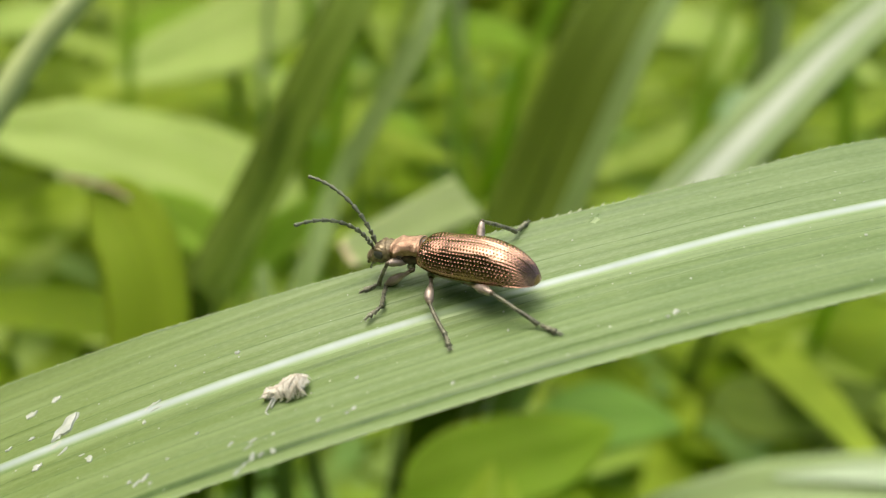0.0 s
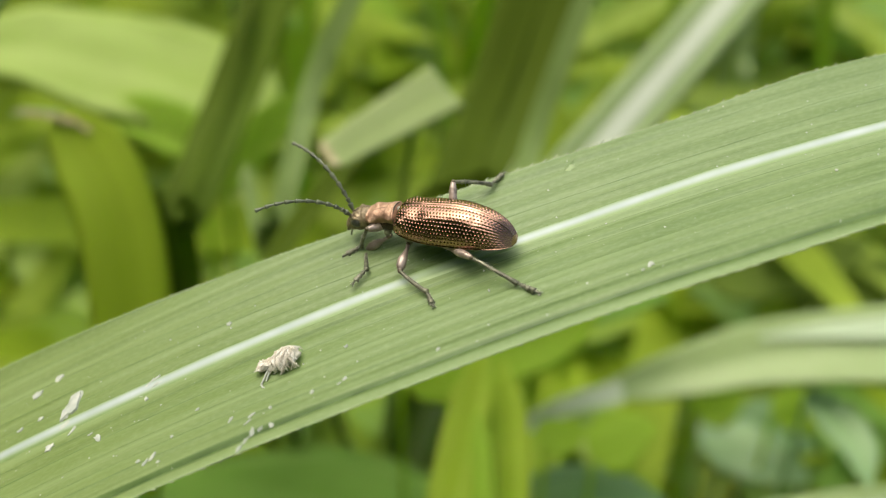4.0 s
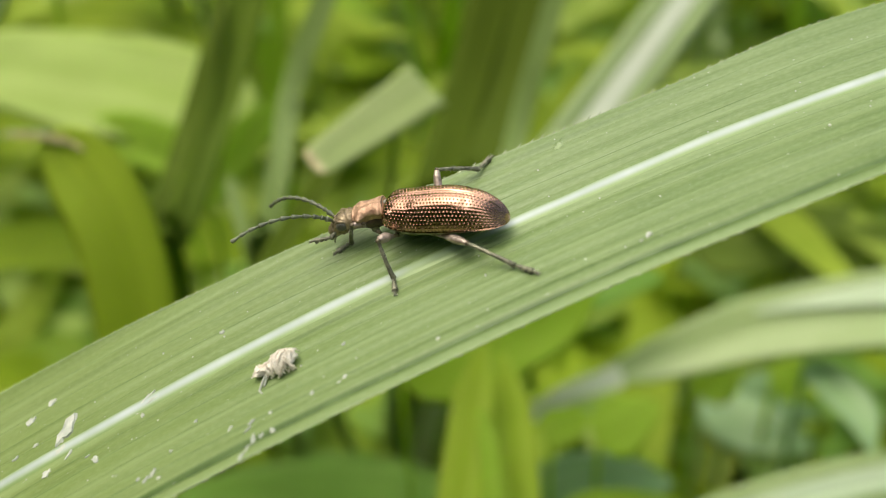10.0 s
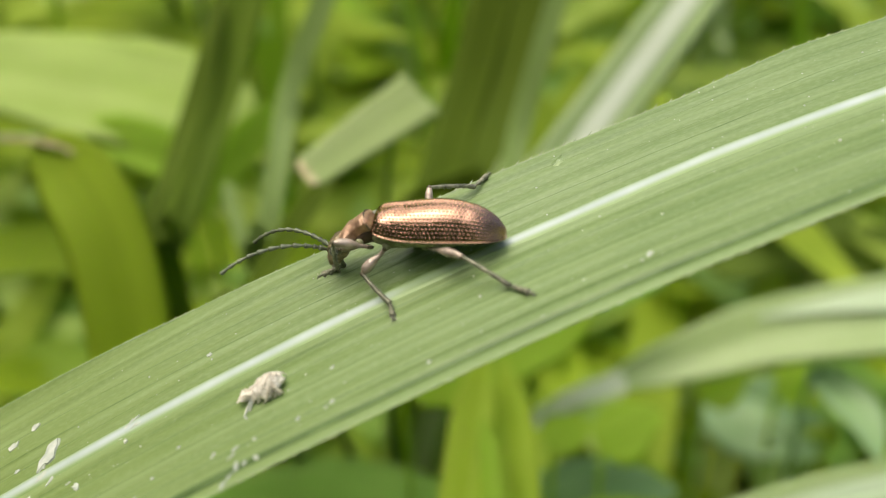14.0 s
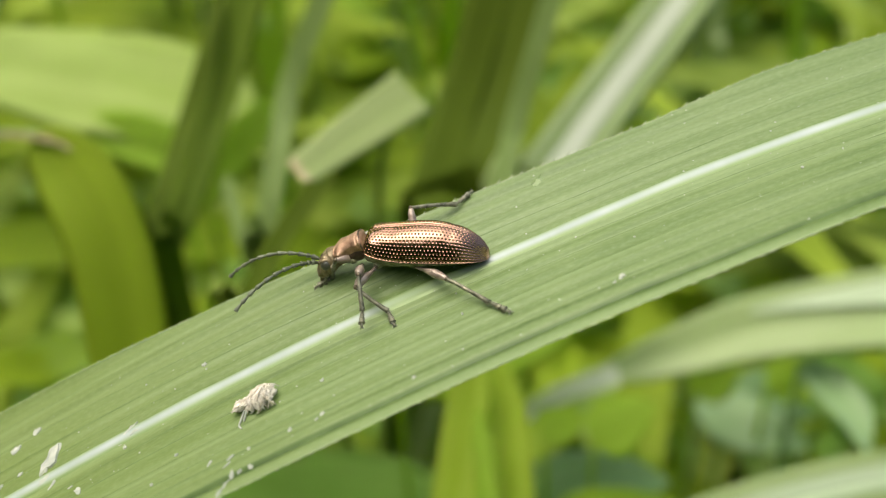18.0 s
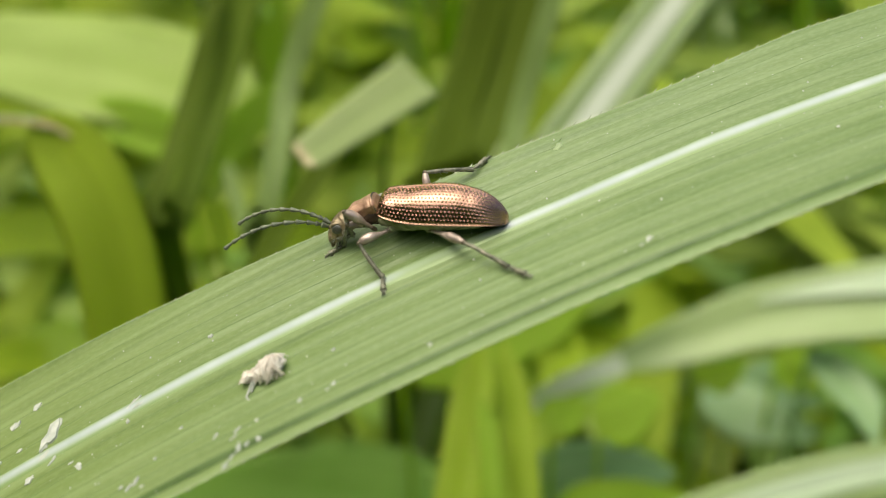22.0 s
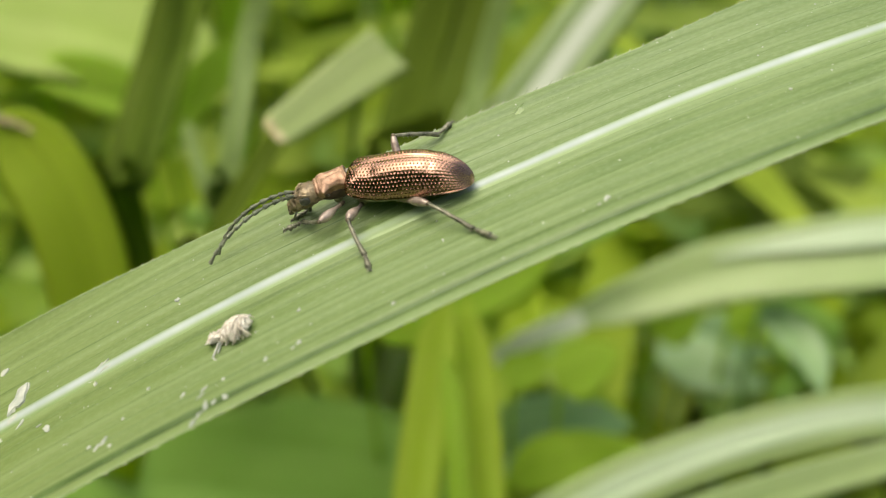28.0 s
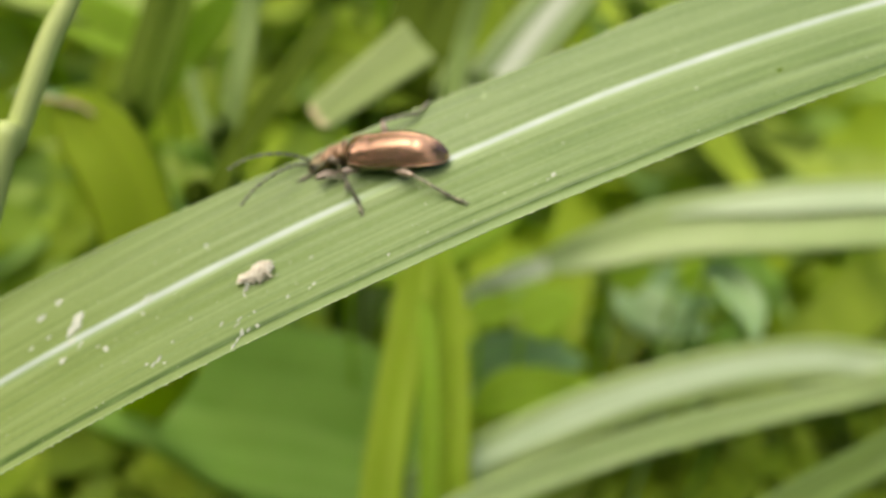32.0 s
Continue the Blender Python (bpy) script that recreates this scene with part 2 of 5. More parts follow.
    (28.5, 0.55, 2.01, 1.55, 150.92, 8.88, 5.16, 2, 21.87, 6.17, 4.82, -0.27, 7.97, 1.3, -1.55, -1.62, -0.29, 1.09, -0.64, -3.47, 0.09),
    (29, 0.56, 2.02, 1.6, 150.56, 8.85, 7.37, 10.5, 22.22, 5.37, 5.41, -0.98, 7.82, 1.54, -1.04, -0.95, -2.34, 0.87, -1.32, -3.55, 0.09),
    (29.5, 0.56, 1.99, 1.63, 150.32, 8.92, 9.03, 13.5, 19.49, 5.5, 5.3, -0.81, 7.95, 0.96, -1.01, -1.35, -4.14, 0.89, -0.08, -2.26, 0.1),
    (30, 0.52, 1.97, 1.52, 150.6, 8.51, 12.33, 17.5, 11.33, 5.84, 4.91, -1.31, 8.06, 0.94, -0.8, -1.32, -4.63, 0.92, -0.92, -3.26, 0.09),
    (30.5, 0.45, 1.93, 1.47, 151.88, 8.86, 18.9, 17.5, 6.2, 5.66, 4.82, -1.58, 8.12, 0.52, -1.06, -1.36, -3.05, 0.9, -1.39, -4.51, 0.09),
    (31, 0.34, 1.71, 1.55, 153.39, 9.69, 23.8, 23, -6.62, 6.06, 3.85, -1.23, 7.85, 0.02, -0.44, -1.43, -2.79, 0.93, -1.65, -4.27, 0.08),
    (31.5, 0.34, 1.59, 1.57, 153.02, 9.61, 21.76, 23.5, -8.97, 6.29, 3.53, -1.86, 7.91, -0.32, -0.95, -0.66, -1.72, 0.94, -0.24, -2.43, 0.1),
    (32, 0.54, 2.03, 1.34, 148.8, 7.84, 16.36, 21.5, 0.33, 5.85, 4.32, -1.24, 7.44, 1.85, -0.2, -0.59, -0.19, 0.45, -0.31, -2.48, 0.1),
]
# which way the knees of the two cleaning legs point: seconds, degrees about the line from hip to ankle
KNEE_T = (0, 4, 7, 9, 11, 13, 17, 20, 23, 25, 28, 30, 32)
KNEE_FRONT = (105, 110, 105, 130, 25, -10, -20, 0, -15, -15, -70, 65, 65)
KNEE_MIDDLE = (85, 95, 90, 25, 0, 90, 67, 50, 55, 0, 40, 105, 20)
MM = 0.001

# ---- world and light: a soft overcast day, light from a broad bright sky high above ----
world = bpy.data.worlds.new("world")
scene.world = world
world.use_nodes = True
sky = world.node_tree.nodes.new("ShaderNodeTexSky")
sky.sky_type, sky.sun_disc = "NISHITA", False
sky.sun_elevation, sky.sun_rotation = radians(71), radians(-103)
sky.air_density, sky.dust_density = 0.8, 6.0
world.node_tree.links.new(sky.outputs[0], world.node_tree.nodes["Background"].inputs[0])
world.node_tree.nodes["Background"].inputs[1].default_value = 0.15
sun_data = bpy.data.lights.new("sun", "SUN")
sun_data.energy, sun_data.angle, sun_data.color = 1.6, radians(90), (1.0, 0.95, 0.84)
sun = new("sun", sun_data)
sun.matrix_world = look((-0.40, -0.04, 1.5), (0, 0.05, 0.25))


# ---- materials ----
def mat(name):
    m = bpy.data.materials.new(name)
    m.use_nodes = True
    nt = m.node_tree
    nt.nodes.clear()
    return m, nt


def node(nt, kind, **values):
    n = nt.nodes.new("ShaderNode" + kind)
    for key, value in values.items():
        n.inputs[key.replace("_", " ")].default_value = value
    return n


def ramp(nt, source, stops):
    r = nt.nodes.new("ShaderNodeValToRGB")
    nt.links.new(source, r.inputs[0])
    els = r.color_ramp.elements
    while len(els) < len(stops):
        els.new(0.5)
    for e, (p, c) in zip(els, stops):
        e.position, e.color = p, (c, c, c, 1) if isinstance(c, (int, float)) else (*c, 1)
    return r


def mixed(nt, fac, a, b, blend="MIX"):
    m = nt.nodes.new("ShaderNodeMix")
    m.data_type, m.blend_type = "RGBA", blend
    for sock, value in ((m.inputs[0], fac), (m.inputs[6], a), (m.inputs[7], b)):
        if isinstance(value, (int, float)):
            sock.default_value = value
        elif isinstance(value, tuple):
            sock.default_value = (*value, 1)
        else:
            nt.links.new(value, sock)
    return m.outputs[2]


def coords(nt, kind, scale):
    tc = nt.nodes.new("ShaderNodeTexCoord")
    mp = nt.nodes.new("ShaderNodeMapping")
    mp.inputs["Scale"].default_value = scale
    nt.links.new(tc.outputs[kind], mp.inputs[0])
    return mp.outputs[0]


def noisy(nt, vec, scale, detail=3.0, rough=0.55):
    n = node(nt, "TexNoise", Scale=scale, Detail=detail, Roughness=rough)
    nt.links.new(vec, n.inputs["Vector"])
    return n.outputs["Fac"]


def finish(nt, colour, rough=0.5, metal=0.0, bump=None, strength=0.3, distance=0.0001, through_light=0.0, tint=None, spec=0.5):
    b = node(nt, "BsdfPrincipled", Roughness=rough if isinstance(rough, float) else 0.5, Metallic=metal)
    b.inputs["Specular IOR Level"].default_value = spec
    if not isinstance(rough, float):
        nt.links.new(rough, b.inputs["Roughness"])
    if isinstance(colour, tuple):
        b.inputs["Base Color"].default_value = (*colour, 1)
    else:
        nt.links.new(colour, b.inputs["Base Color"])
    if bump is not None:
        bp = node(nt, "Bump", Strength=strength, Distance=distance)
        nt.links.new(bump, bp.inputs["Height"])
        nt.links.new(bp.outputs[0], b.inputs["Normal"])
    last = b.outputs[0]
    if through_light:
        tr = node(nt, "BsdfTranslucent")
        if isinstance(tint, tuple):
            tr.inputs[0].default_value = (*tint, 1)
        else:
            nt.links.new(tint if tint is not None else colour, tr.inputs[0])
        ms = node(nt, "MixShader", Fac=through_light)
        nt.links.new(b.outputs[0], ms.inputs[1])
        nt.links.new(tr.outputs[0], ms.inputs[2])
        last = ms.outputs[0]
    o = nt.nodes.new("ShaderNodeOutputMaterial")
    nt.links.new(last, o.inputs[0])


def leaf_material(name, dark, light, vein, streak=900.0, through_light=0.35, rough=0.5, spec=0.4):
    """A grass blade or leaf: long streaks, blotches and fine ribs; the UV map holds metres along and across."""
    m, nt = mat(name)
    uv = coords(nt, "UV", (1, 1, 1))
    long = coords(nt, "UV", (0.02, 1, 1))
    fine = noisy(nt, long, streak * 4, 2.0)
    wide = noisy(nt, long, streak, 3.0)
    blot = noisy(nt, uv, 160.0, 4.0)
    c = mixed(nt, ramp(nt, wide, [(0.30, 0.0), (0.70, 1.0)]).outputs[0], dark, light)
    c = mixed(nt, ramp(nt, fine, [(0.46, 0.0), (0.62, 0.40)]).outputs[0], c, vein)
    c = mixed(nt, ramp(nt, noisy(nt, long, streak * 1.7, 1.0), [(0.60, 0.0), (0.68, 0.5)]).outputs[0], c, vein)
    c = mixed(nt, ramp(nt, blot, [(0.35, 0.0), (0.75, 0.35)]).outputs[0], c, light)
    finish(nt, c, rough, 0.0, fine, 0.4, 0.00008, through_light, None, spec)
    return m


def plain_material(name, a, b, scale, rough=0.6, metal=0.0, bump=0.3, distance=0.0001, spec=0.5):
    m, nt = mat(name)
    v = coords(nt, "Object", (1, 1, 1))
    n = noisy(nt, v, scale, 4.0)
    finish(nt, mixed(nt, ramp(nt, n, [(0.3, 0.0), (0.7, 1.0)]).outputs[0], a, b), rough, metal, noisy(nt, v, scale * 3, 3.0), bump, distance, spec=spec)
    return m


def stuff_material(name, stops, through_light=0.5):
    """Many small leaves in one mesh: each island takes its own green."""
    m, nt = mat(name)
    g = nt.nodes.new("ShaderNodeNewGeometry")
    base = ramp(nt, g.outputs["Random Per Island"], stops).outputs[0]
    c = mixed(nt, ramp(nt, noisy(nt, coords(nt, "Object", (1, 1, 1)), 120.0, 3.0), [(0.3, 0.0), (0.75, 0.5)]).outputs[0], base, (0.20, 0.31, 0.02))
    finish(nt, c, 0.6, 0.0, None, through_light=through_light, spec=0.2)
    return m


def blade_material():
    """The near blade: soft lengthwise bands and furrows of several widths, pale cells between them, a yellower old end."""
    m, nt = mat("blade_green")
    uv = coords(nt, "UV", (1, 1, 1))
    band = noisy(nt, coords(nt, "UV", (0.012, 1, 1)), 420.0, 2.0)
    stripe = noisy(nt, coords(nt, "UV", (0.010, 1, 1)), 950.0, 2.0)
    furrow = noisy(nt, coords(nt, "UV", (0.012, 1, 1)), 1350.0, 1.0)
    thread = noisy(nt, coords(nt, "UV", (0.014, 1, 1)), 3800.0, 2.0)
    worn = ramp(nt, noisy(nt, coords(nt, "UV", (0.12, 1, 1)), 420.0, 2.0), [(0.36, 0.25), (0.62, 1.0)]).outputs[0]
    c = mixed(nt, ramp(nt, band, [(0.32, 0.0), (0.68, 1.0)]).outputs[0], (0.155, 0.238, 0.064), (0.226, 0.314, 0.120))
    c = mixed(nt, ramp(nt, stripe, [(0.50, 0.0), (0.66, 0.55)]).outputs[0], c, (0.33, 0.43, 0.205))
    dark = mixed(nt, 1.0, ramp(nt, stripe, [(0.33, 0.9), (0.48, 0.0)]).outputs[0], worn, "MULTIPLY")
    c = mixed(nt, dark, c, (0.098, 0.170, 0.033))
    line = mixed(nt, 1.0, ramp(nt, furrow, [(0.31, 1.0), (0.36, 0.7), (0.41, 0.0)]).outputs[0], worn, "MULTIPLY")
    c = mixed(nt, line, c, (0.070, 0.130, 0.022))
    c = mixed(nt, ramp(nt, thread, [(0.40, 0.12), (0.55, 0.0)]).outputs[0], c, (0.10, 0.17, 0.04))
    cells = noisy(nt, coords(nt, "UV", (0.30, 1, 1)), 8000.0, 2.0)
    c = mixed(nt, ramp(nt, cells, [(0.42, 0.0), (0.70, 0.22)]).outputs[0], c, (0.40, 0.49, 0.27))
    tc = nt.nodes.new("ShaderNodeTexCoord")
    sep = nt.nodes.new("ShaderNodeSeparateXYZ")
    nt.links.new(tc.outputs["UV"], sep.inputs[0])
    old = node(nt, "MapRange")
    nt.links.new(sep.outputs[0], old.inputs[0])
    old.inputs[1].default_value, old.inputs[2].default_value, old.inputs[3].default_value, old.inputs[4].default_value = -0.026, 0.004, 0.40, 0.0
    c = mixed(nt, old.outputs[0], c, (0.300, 0.375, 0.105))
    c = mixed(nt, ramp(nt, noisy(nt, uv, 150.0, 3.0), [(0.40, 0.0), (0.75, 0.25)]).outputs[0], c, (0.30, 0.39, 0.16))
    finish(nt, c, 0.42, 0.0, mixed(nt, 0.25, stripe, thread), 0.5, 0.00014, 0.22, None, 0.4)
    return m


def midrib_material():
    """White along its crest, fading into green at both flanks; patchy along its length."""
    m, nt = mat("midrib_white")
    tc = nt.nodes.new("ShaderNodeTexCoord")
    sep = nt.nodes.new("ShaderNodeSeparateXYZ")
    nt.links.new(tc.outputs["UV"], sep.inputs[0])
    n = noisy(nt, coords(nt, "UV", (0.25, 0.0, 1)), 900.0, 4.0)
    white = mixed(nt, ramp(nt, n, [(0.3, 0.0), (0.7, 1.0)]).outputs[0], (0.34, 0.40, 0.36), (0.50, 0.55, 0.545))
    crest = ramp(nt, sep.outputs[1], [(0.08, 0.0), (0.40, 0.9), (0.50, 1.0), (0.60, 0.9), (0.92, 0.0)]).outputs[0]
    worn = noisy(nt, coords(nt, "UV", (1, 0.0, 1)), 150.0, 2.0)
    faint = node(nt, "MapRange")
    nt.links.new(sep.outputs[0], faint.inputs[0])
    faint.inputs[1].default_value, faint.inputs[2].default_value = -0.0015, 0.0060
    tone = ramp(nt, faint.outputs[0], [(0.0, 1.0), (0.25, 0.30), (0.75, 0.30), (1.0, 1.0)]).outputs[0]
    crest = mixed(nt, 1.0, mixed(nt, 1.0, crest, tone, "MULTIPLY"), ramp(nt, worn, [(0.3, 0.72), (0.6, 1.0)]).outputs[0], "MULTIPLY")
    finish(nt, mixed(nt, crest, (0.235, 0.335, 0.12), white), 0.42, 0.0, n, 0.4, 0.00008)
    return m


def midrib_like(name, dark, light):
    """A vein, or a furrow's painted shade, darkest along its middle and thinning out into its flanks and along its
    length.
    """
    m, nt = mat(name)
    tc = nt.nodes.new("ShaderNodeTexCoord")
    sep = nt.nodes.new("ShaderNodeSeparateXYZ")
    nt.links.new(tc.outputs["UV"], sep.inputs[0])
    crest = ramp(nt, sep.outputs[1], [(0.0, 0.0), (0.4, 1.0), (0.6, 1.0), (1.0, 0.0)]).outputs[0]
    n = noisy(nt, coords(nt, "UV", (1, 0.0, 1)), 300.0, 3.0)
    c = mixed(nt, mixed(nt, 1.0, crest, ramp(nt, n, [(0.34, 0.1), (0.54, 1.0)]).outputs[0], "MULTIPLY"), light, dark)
    finish(nt, c, 0.45, 0.0, None, through_light=0.2)
    return m


BLADE = blade_material()
MIDRIB = midrib_material()
FLAKE = plain_material("flake_white", (0.36, 0.40, 0.32), (0.57, 0.58, 0.50), 1500.0, 0.8)
FRASS = plain_material("frass_grey", (0.48, 0.43, 0.32), (0.84, 0.79, 0.67), 1900.0, 0.9, 0.0, 0.6)
FIBRE = plain_material("frass_fibre", (0.68, 0.63, 0.51), (0.88, 0.84, 0.75), 1500.0, 0.8)
STRAND = plain_material("frass_strand", (0.52, 0.45, 0.34), (0.74, 0.67, 0.55), 1500.0, 0.8)
DARK_BLADE = leaf_material("dark_blade", (0.16, 0.255, 0.022), (0.24, 0.345, 0.045), (0.13, 0.22, 0.018), 700.0, 0.45, 0.6, spec=0.1)
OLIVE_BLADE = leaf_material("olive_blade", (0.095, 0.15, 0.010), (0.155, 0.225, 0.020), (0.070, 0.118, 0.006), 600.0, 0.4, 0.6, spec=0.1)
GREY_BLADE = leaf_material("grey_blade", (0.19, 0.29, 0.055), (0.30, 0.42, 0.12), (0.17, 0.26, 0.05), 700.0, 0.4, spec=0.3)
PALE_BLADE = leaf_material("pale_blade", (0.36, 0.49, 0.17), (0.50, 0.62, 0.29), (0.33, 0.45, 0.15), 700.0, 0.4, 0.34)
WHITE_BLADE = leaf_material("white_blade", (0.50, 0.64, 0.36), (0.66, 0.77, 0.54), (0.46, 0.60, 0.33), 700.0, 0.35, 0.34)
WHITE_RIB = leaf_material("white_rib", (0.66, 0.73, 0.52), (0.78, 0.83, 0.66), (0.62, 0.70, 0.49), 700.0, 0.3, 0.34)
YOUNG_BLADE = leaf_material("young_blade", (0.48, 0.62, 0.05), (0.62, 0.75, 0.12), (0.44, 0.58, 0.05), 500.0, 0.75, 0.6, spec=0.15)
LIME_LEAF = leaf_material("lime_leaf", (0.34, 0.52, 0.035), (0.49, 0.68, 0.08), (0.32, 0.49, 0.035), 300.0, 0.7, 0.6, spec=0.2)
SPOTTED_LEAF = leaf_material("spotted_leaf", (0.38, 0.51, 0.03), (0.52, 0.65, 0.06), (0.34, 0.46, 0.03), 300.0, 0.7, 0.6, spec=0.2)
BROAD_LEAF = leaf_material("broad_leaf", (0.27, 0.48, 0.075), (0.40, 0.62, 0.14), (0.24, 0.44, 0.07), 260.0, 0.65, 0.6, spec=0.2)
PALE_LEAF = leaf_material("pale_leaf", (0.43, 0.58, 0.11), (0.58, 0.71, 0.21), (0.40, 0.54, 0.10), 260.0, 0.5, 0.55, spec=0.25)
BLUE_LEAF = leaf_material("blue_leaf", (0.19, 0.36, 0.12), (0.31, 0.48, 0.21), (0.18, 0.34, 0.11), 260.0, 0.45, 0.4, spec=0.5)
SILVER_LEAF = leaf_material("silver_leaf", (0.34, 0.54, 0.22), (0.50, 0.68, 0.36), (0.30, 0.50, 0.19), 260.0, 0.5, 0.4, spec=0.5)
CUT_BLADE = leaf_material("cut_blade", (0.32, 0.42, 0.12), (0.44, 0.53, 0.21), (0.29, 0.38, 0.11), 500.0, 0.4, 0.45)
# darker leaf green, with the shade put into the colour
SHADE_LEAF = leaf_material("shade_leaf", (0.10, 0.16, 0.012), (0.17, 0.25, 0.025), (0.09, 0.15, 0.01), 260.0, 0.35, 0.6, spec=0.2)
DRY = plain_material("dry_edge", (0.38, 0.32, 0.15), (0.56, 0.50, 0.28), 700.0, 0.8)
FADED = plain_material("withered_fold", (0.26, 0.22, 0.09), (0.40, 0.33, 0.17), 700.0, 0.8)
STRAW = plain_material("withered_straw", (0.42, 0.38, 0.09), (0.54, 0.48, 0.16), 700.0, 0.8)
CULM = leaf_material("pale_culm", (0.44, 0.54, 0.16), (0.58, 0.66, 0.28), (0.40, 0.50, 0.15), 900.0, 0.2, 0.45)
STEM = leaf_material("stem_green", (0.22, 0.33, 0.08), (0.36, 0.46, 0.18), (0.2, 0.3, 0.08), 900.0, 0.15)


# ---- building blocks ----
def part(name, bm, material, parent, label="", smooth=True):
    me = bpy.data.meshes.new(name)
    bm.normal_update()
    bm.to_mesh(me)
    bm.free()
    me.materials.append(material)
    if smooth:
        me.polygons.foreach_set("use_smooth", [True] * len(me.polygons))
    ob = new(name, me)
    if parent is not None:
        ob.parent = parent
    return tagged(ob, label) if label else ob


def spline(points, n):
    """n points along a smooth curve through the control points, with their tangents."""
    p = np.array(points, float)
    p = np.vstack([2 * p[0] - p[1], p, 2 * p[-1] - p[-2]])
    out, tan = [], []
    k = len(p) - 3
    for i in range(n):
        s = i / (n - 1) * k
        j = min(int(s), k - 1)
        f = s - j
        a, b, c, d = p[j:j + 4]
        out.append(0.5 * (2 * b + (c - a) * f + (2 * a - 5 * b + 4 * c - d) * f * f + (3 * b - a - 3 * c + d) * f ** 3))
        tan.append(0.5 * ((c - a) + 2 * (2 * a - 5 * b + 4 * c - d) * f + 3 * (3 * b - a - 3 * c + d) * f * f))
    tan = np.array(tan)
    return np.array(out), tan / np.linalg.norm(tan, axis=1, keepdims=True)


def unit(v):
    v = np.array(v, float)
    return v / (np.linalg.norm(v) + 1e-12)


def grid_mesh(pts, uvs=None, closed=False):
    """A sheet of quads from an array rows x columns of places in millimetres."""
    bm = bmesh.new()
    uv = bm.loops.layers.uv.new("UVMap")
    r, c = len(pts), len(pts[0])
    vs = [[bm.verts.new(Vector(p) * MM) for p in row] for row in pts]
    for i in range(r - 1):
        for j in range(c if closed else c - 1):
            k = (j + 1) % c
            f = bm.faces.new((vs[i][j], vs[i + 1][j], vs[i + 1][k], vs[i][k]))
            if uvs is not None:
                for loop, (a, b) in zip(f.loops, ((i, j), (i + 1, j), (i + 1, j + 1 if closed else k), (i, j + 1 if closed else k))):
                    loop[uv].uv = uvs[a][b]
    return bm


def ribbon(points, width, face=(0, -0.85, 0.5), profile=None, fold=0.15, twist=0.0, n=48, m=9, thick=0.25):
    """A long blade with thickness along control points in millimetres: folded at the midrib, its width by profile(0..1)."""
    c, tan = spline(points, n)
    length = np.concatenate([[0], np.cumsum(np.linalg.norm(np.diff(c, axis=0), axis=1))])
    face = unit(face)
    pts, uvs = [], []
    for i in range(n):
        s = i / (n - 1)
        side = unit(np.cross(tan[i], face))
        up = np.cross(side, tan[i])
        a = twist * (s - 0.5)
        side, up = side * math.cos(a) + up * math.sin(a), up * math.cos(a) - side * math.sin(a)
        w = width * (profile(s) if profile else 1.0)
        row, urow = [], []
        for j in range(m):
            x = 2 * j / (m - 1) - 1
            row.append(c[i] + side * x * w / 2 + up * (abs(x) * fold * w / 2))
            urow.append((length[i] * MM, x * w / 2 * MM))
        for j in range(m - 2, 0, -1):
            x = 2 * j / (m - 1) - 1
            row.append(c[i] + side * x * w / 2 + up * (abs(x) * fold * w / 2 - thick * (1 - x * x)))
            urow.append((length[i] * MM, x * w / 2 * MM))
        pts.append(row)
        uvs.append(urow + [urow[0]])
    return grid_mesh(pts, uvs, True), c, tan


def tube(points, radii, sides=10, n=None):
    c, tan = spline(points, n or len(points) * 4)
    n = len(c)
    rad = np.interp(np.linspace(0, 1, n), np.linspace(0, 1, len(radii)), radii)
    ref = unit((0.3, 0.2, 1)) if abs(tan[0] @ unit((0.3, 0.2, 1))) < 0.9 else unit((1, 0, 0))
    pts, uvs = [], []
    s = 0.0
    for i in range(n):
        a = unit(np.cross(tan[i], ref))
        b = np.cross(a, tan[i])
        s += 0 if i == 0 else np.linalg.norm(c[i] - c[i - 1])
        pts.append([c[i] + rad[i] * (math.cos(q) * a + math.sin(q) * b) for q in (2 * math.pi * k / sides for k in range(sides))])
        uvs.append([(s * MM, 2 * math.pi * rad[i] * k / sides * MM) for k in range(sides + 1)])
    bm = grid_mesh(pts, uvs, True)
    bm.verts.ensure_lookup_table()
    bm.faces.new([bm.verts[k] for k in range(sides)])
    bm.faces.new([bm.verts[(n - 1) * sides + k] for k in reversed(range(sides))])
    return bm


# ---- ground: one dark sheet to the horizon ----
def build_ground():
    bm = bmesh.new()
    n, vs = 60, []
    for i in range(n + 1):
        row = []
        for j in range(n + 1):
            a, b = 2 * i / n - 1, 2 * j / n - 1
            x, y = 300 * a * abs(a) ** 3, 300 * b * abs(b) ** 3
            row.append(bm.verts.new((x, y + 0.1, 0.006 * noise.noise((x * 9, y * 9, 0)) - 0.004)))
        vs.append(row)
    for i in range(n):
        for j in range(n):
            bm.faces.new((vs[i][j], vs[i + 1][j], vs[i + 1][j + 1], vs[i][j + 1]))
    m, nt = mat("soil")
    v = coords(nt, "Object", (1, 1, 1))
    c = mixed(nt, ramp(nt, noisy(nt, v, 25.0, 6.0), [(0.35, 0.0), (0.65, 1.0)]).outputs[0], (0.030, 0.032, 0.012), (0.06, 0.085, 0.02))
    finish(nt, c, 0.95, 0.0, noisy(nt, v, 160.0, 5.0), 0.6, 0.002)
    tagged(part("ground", bm, m, None), "dark damp soil with low green growth", "ground", kind="structure")


build_ground()


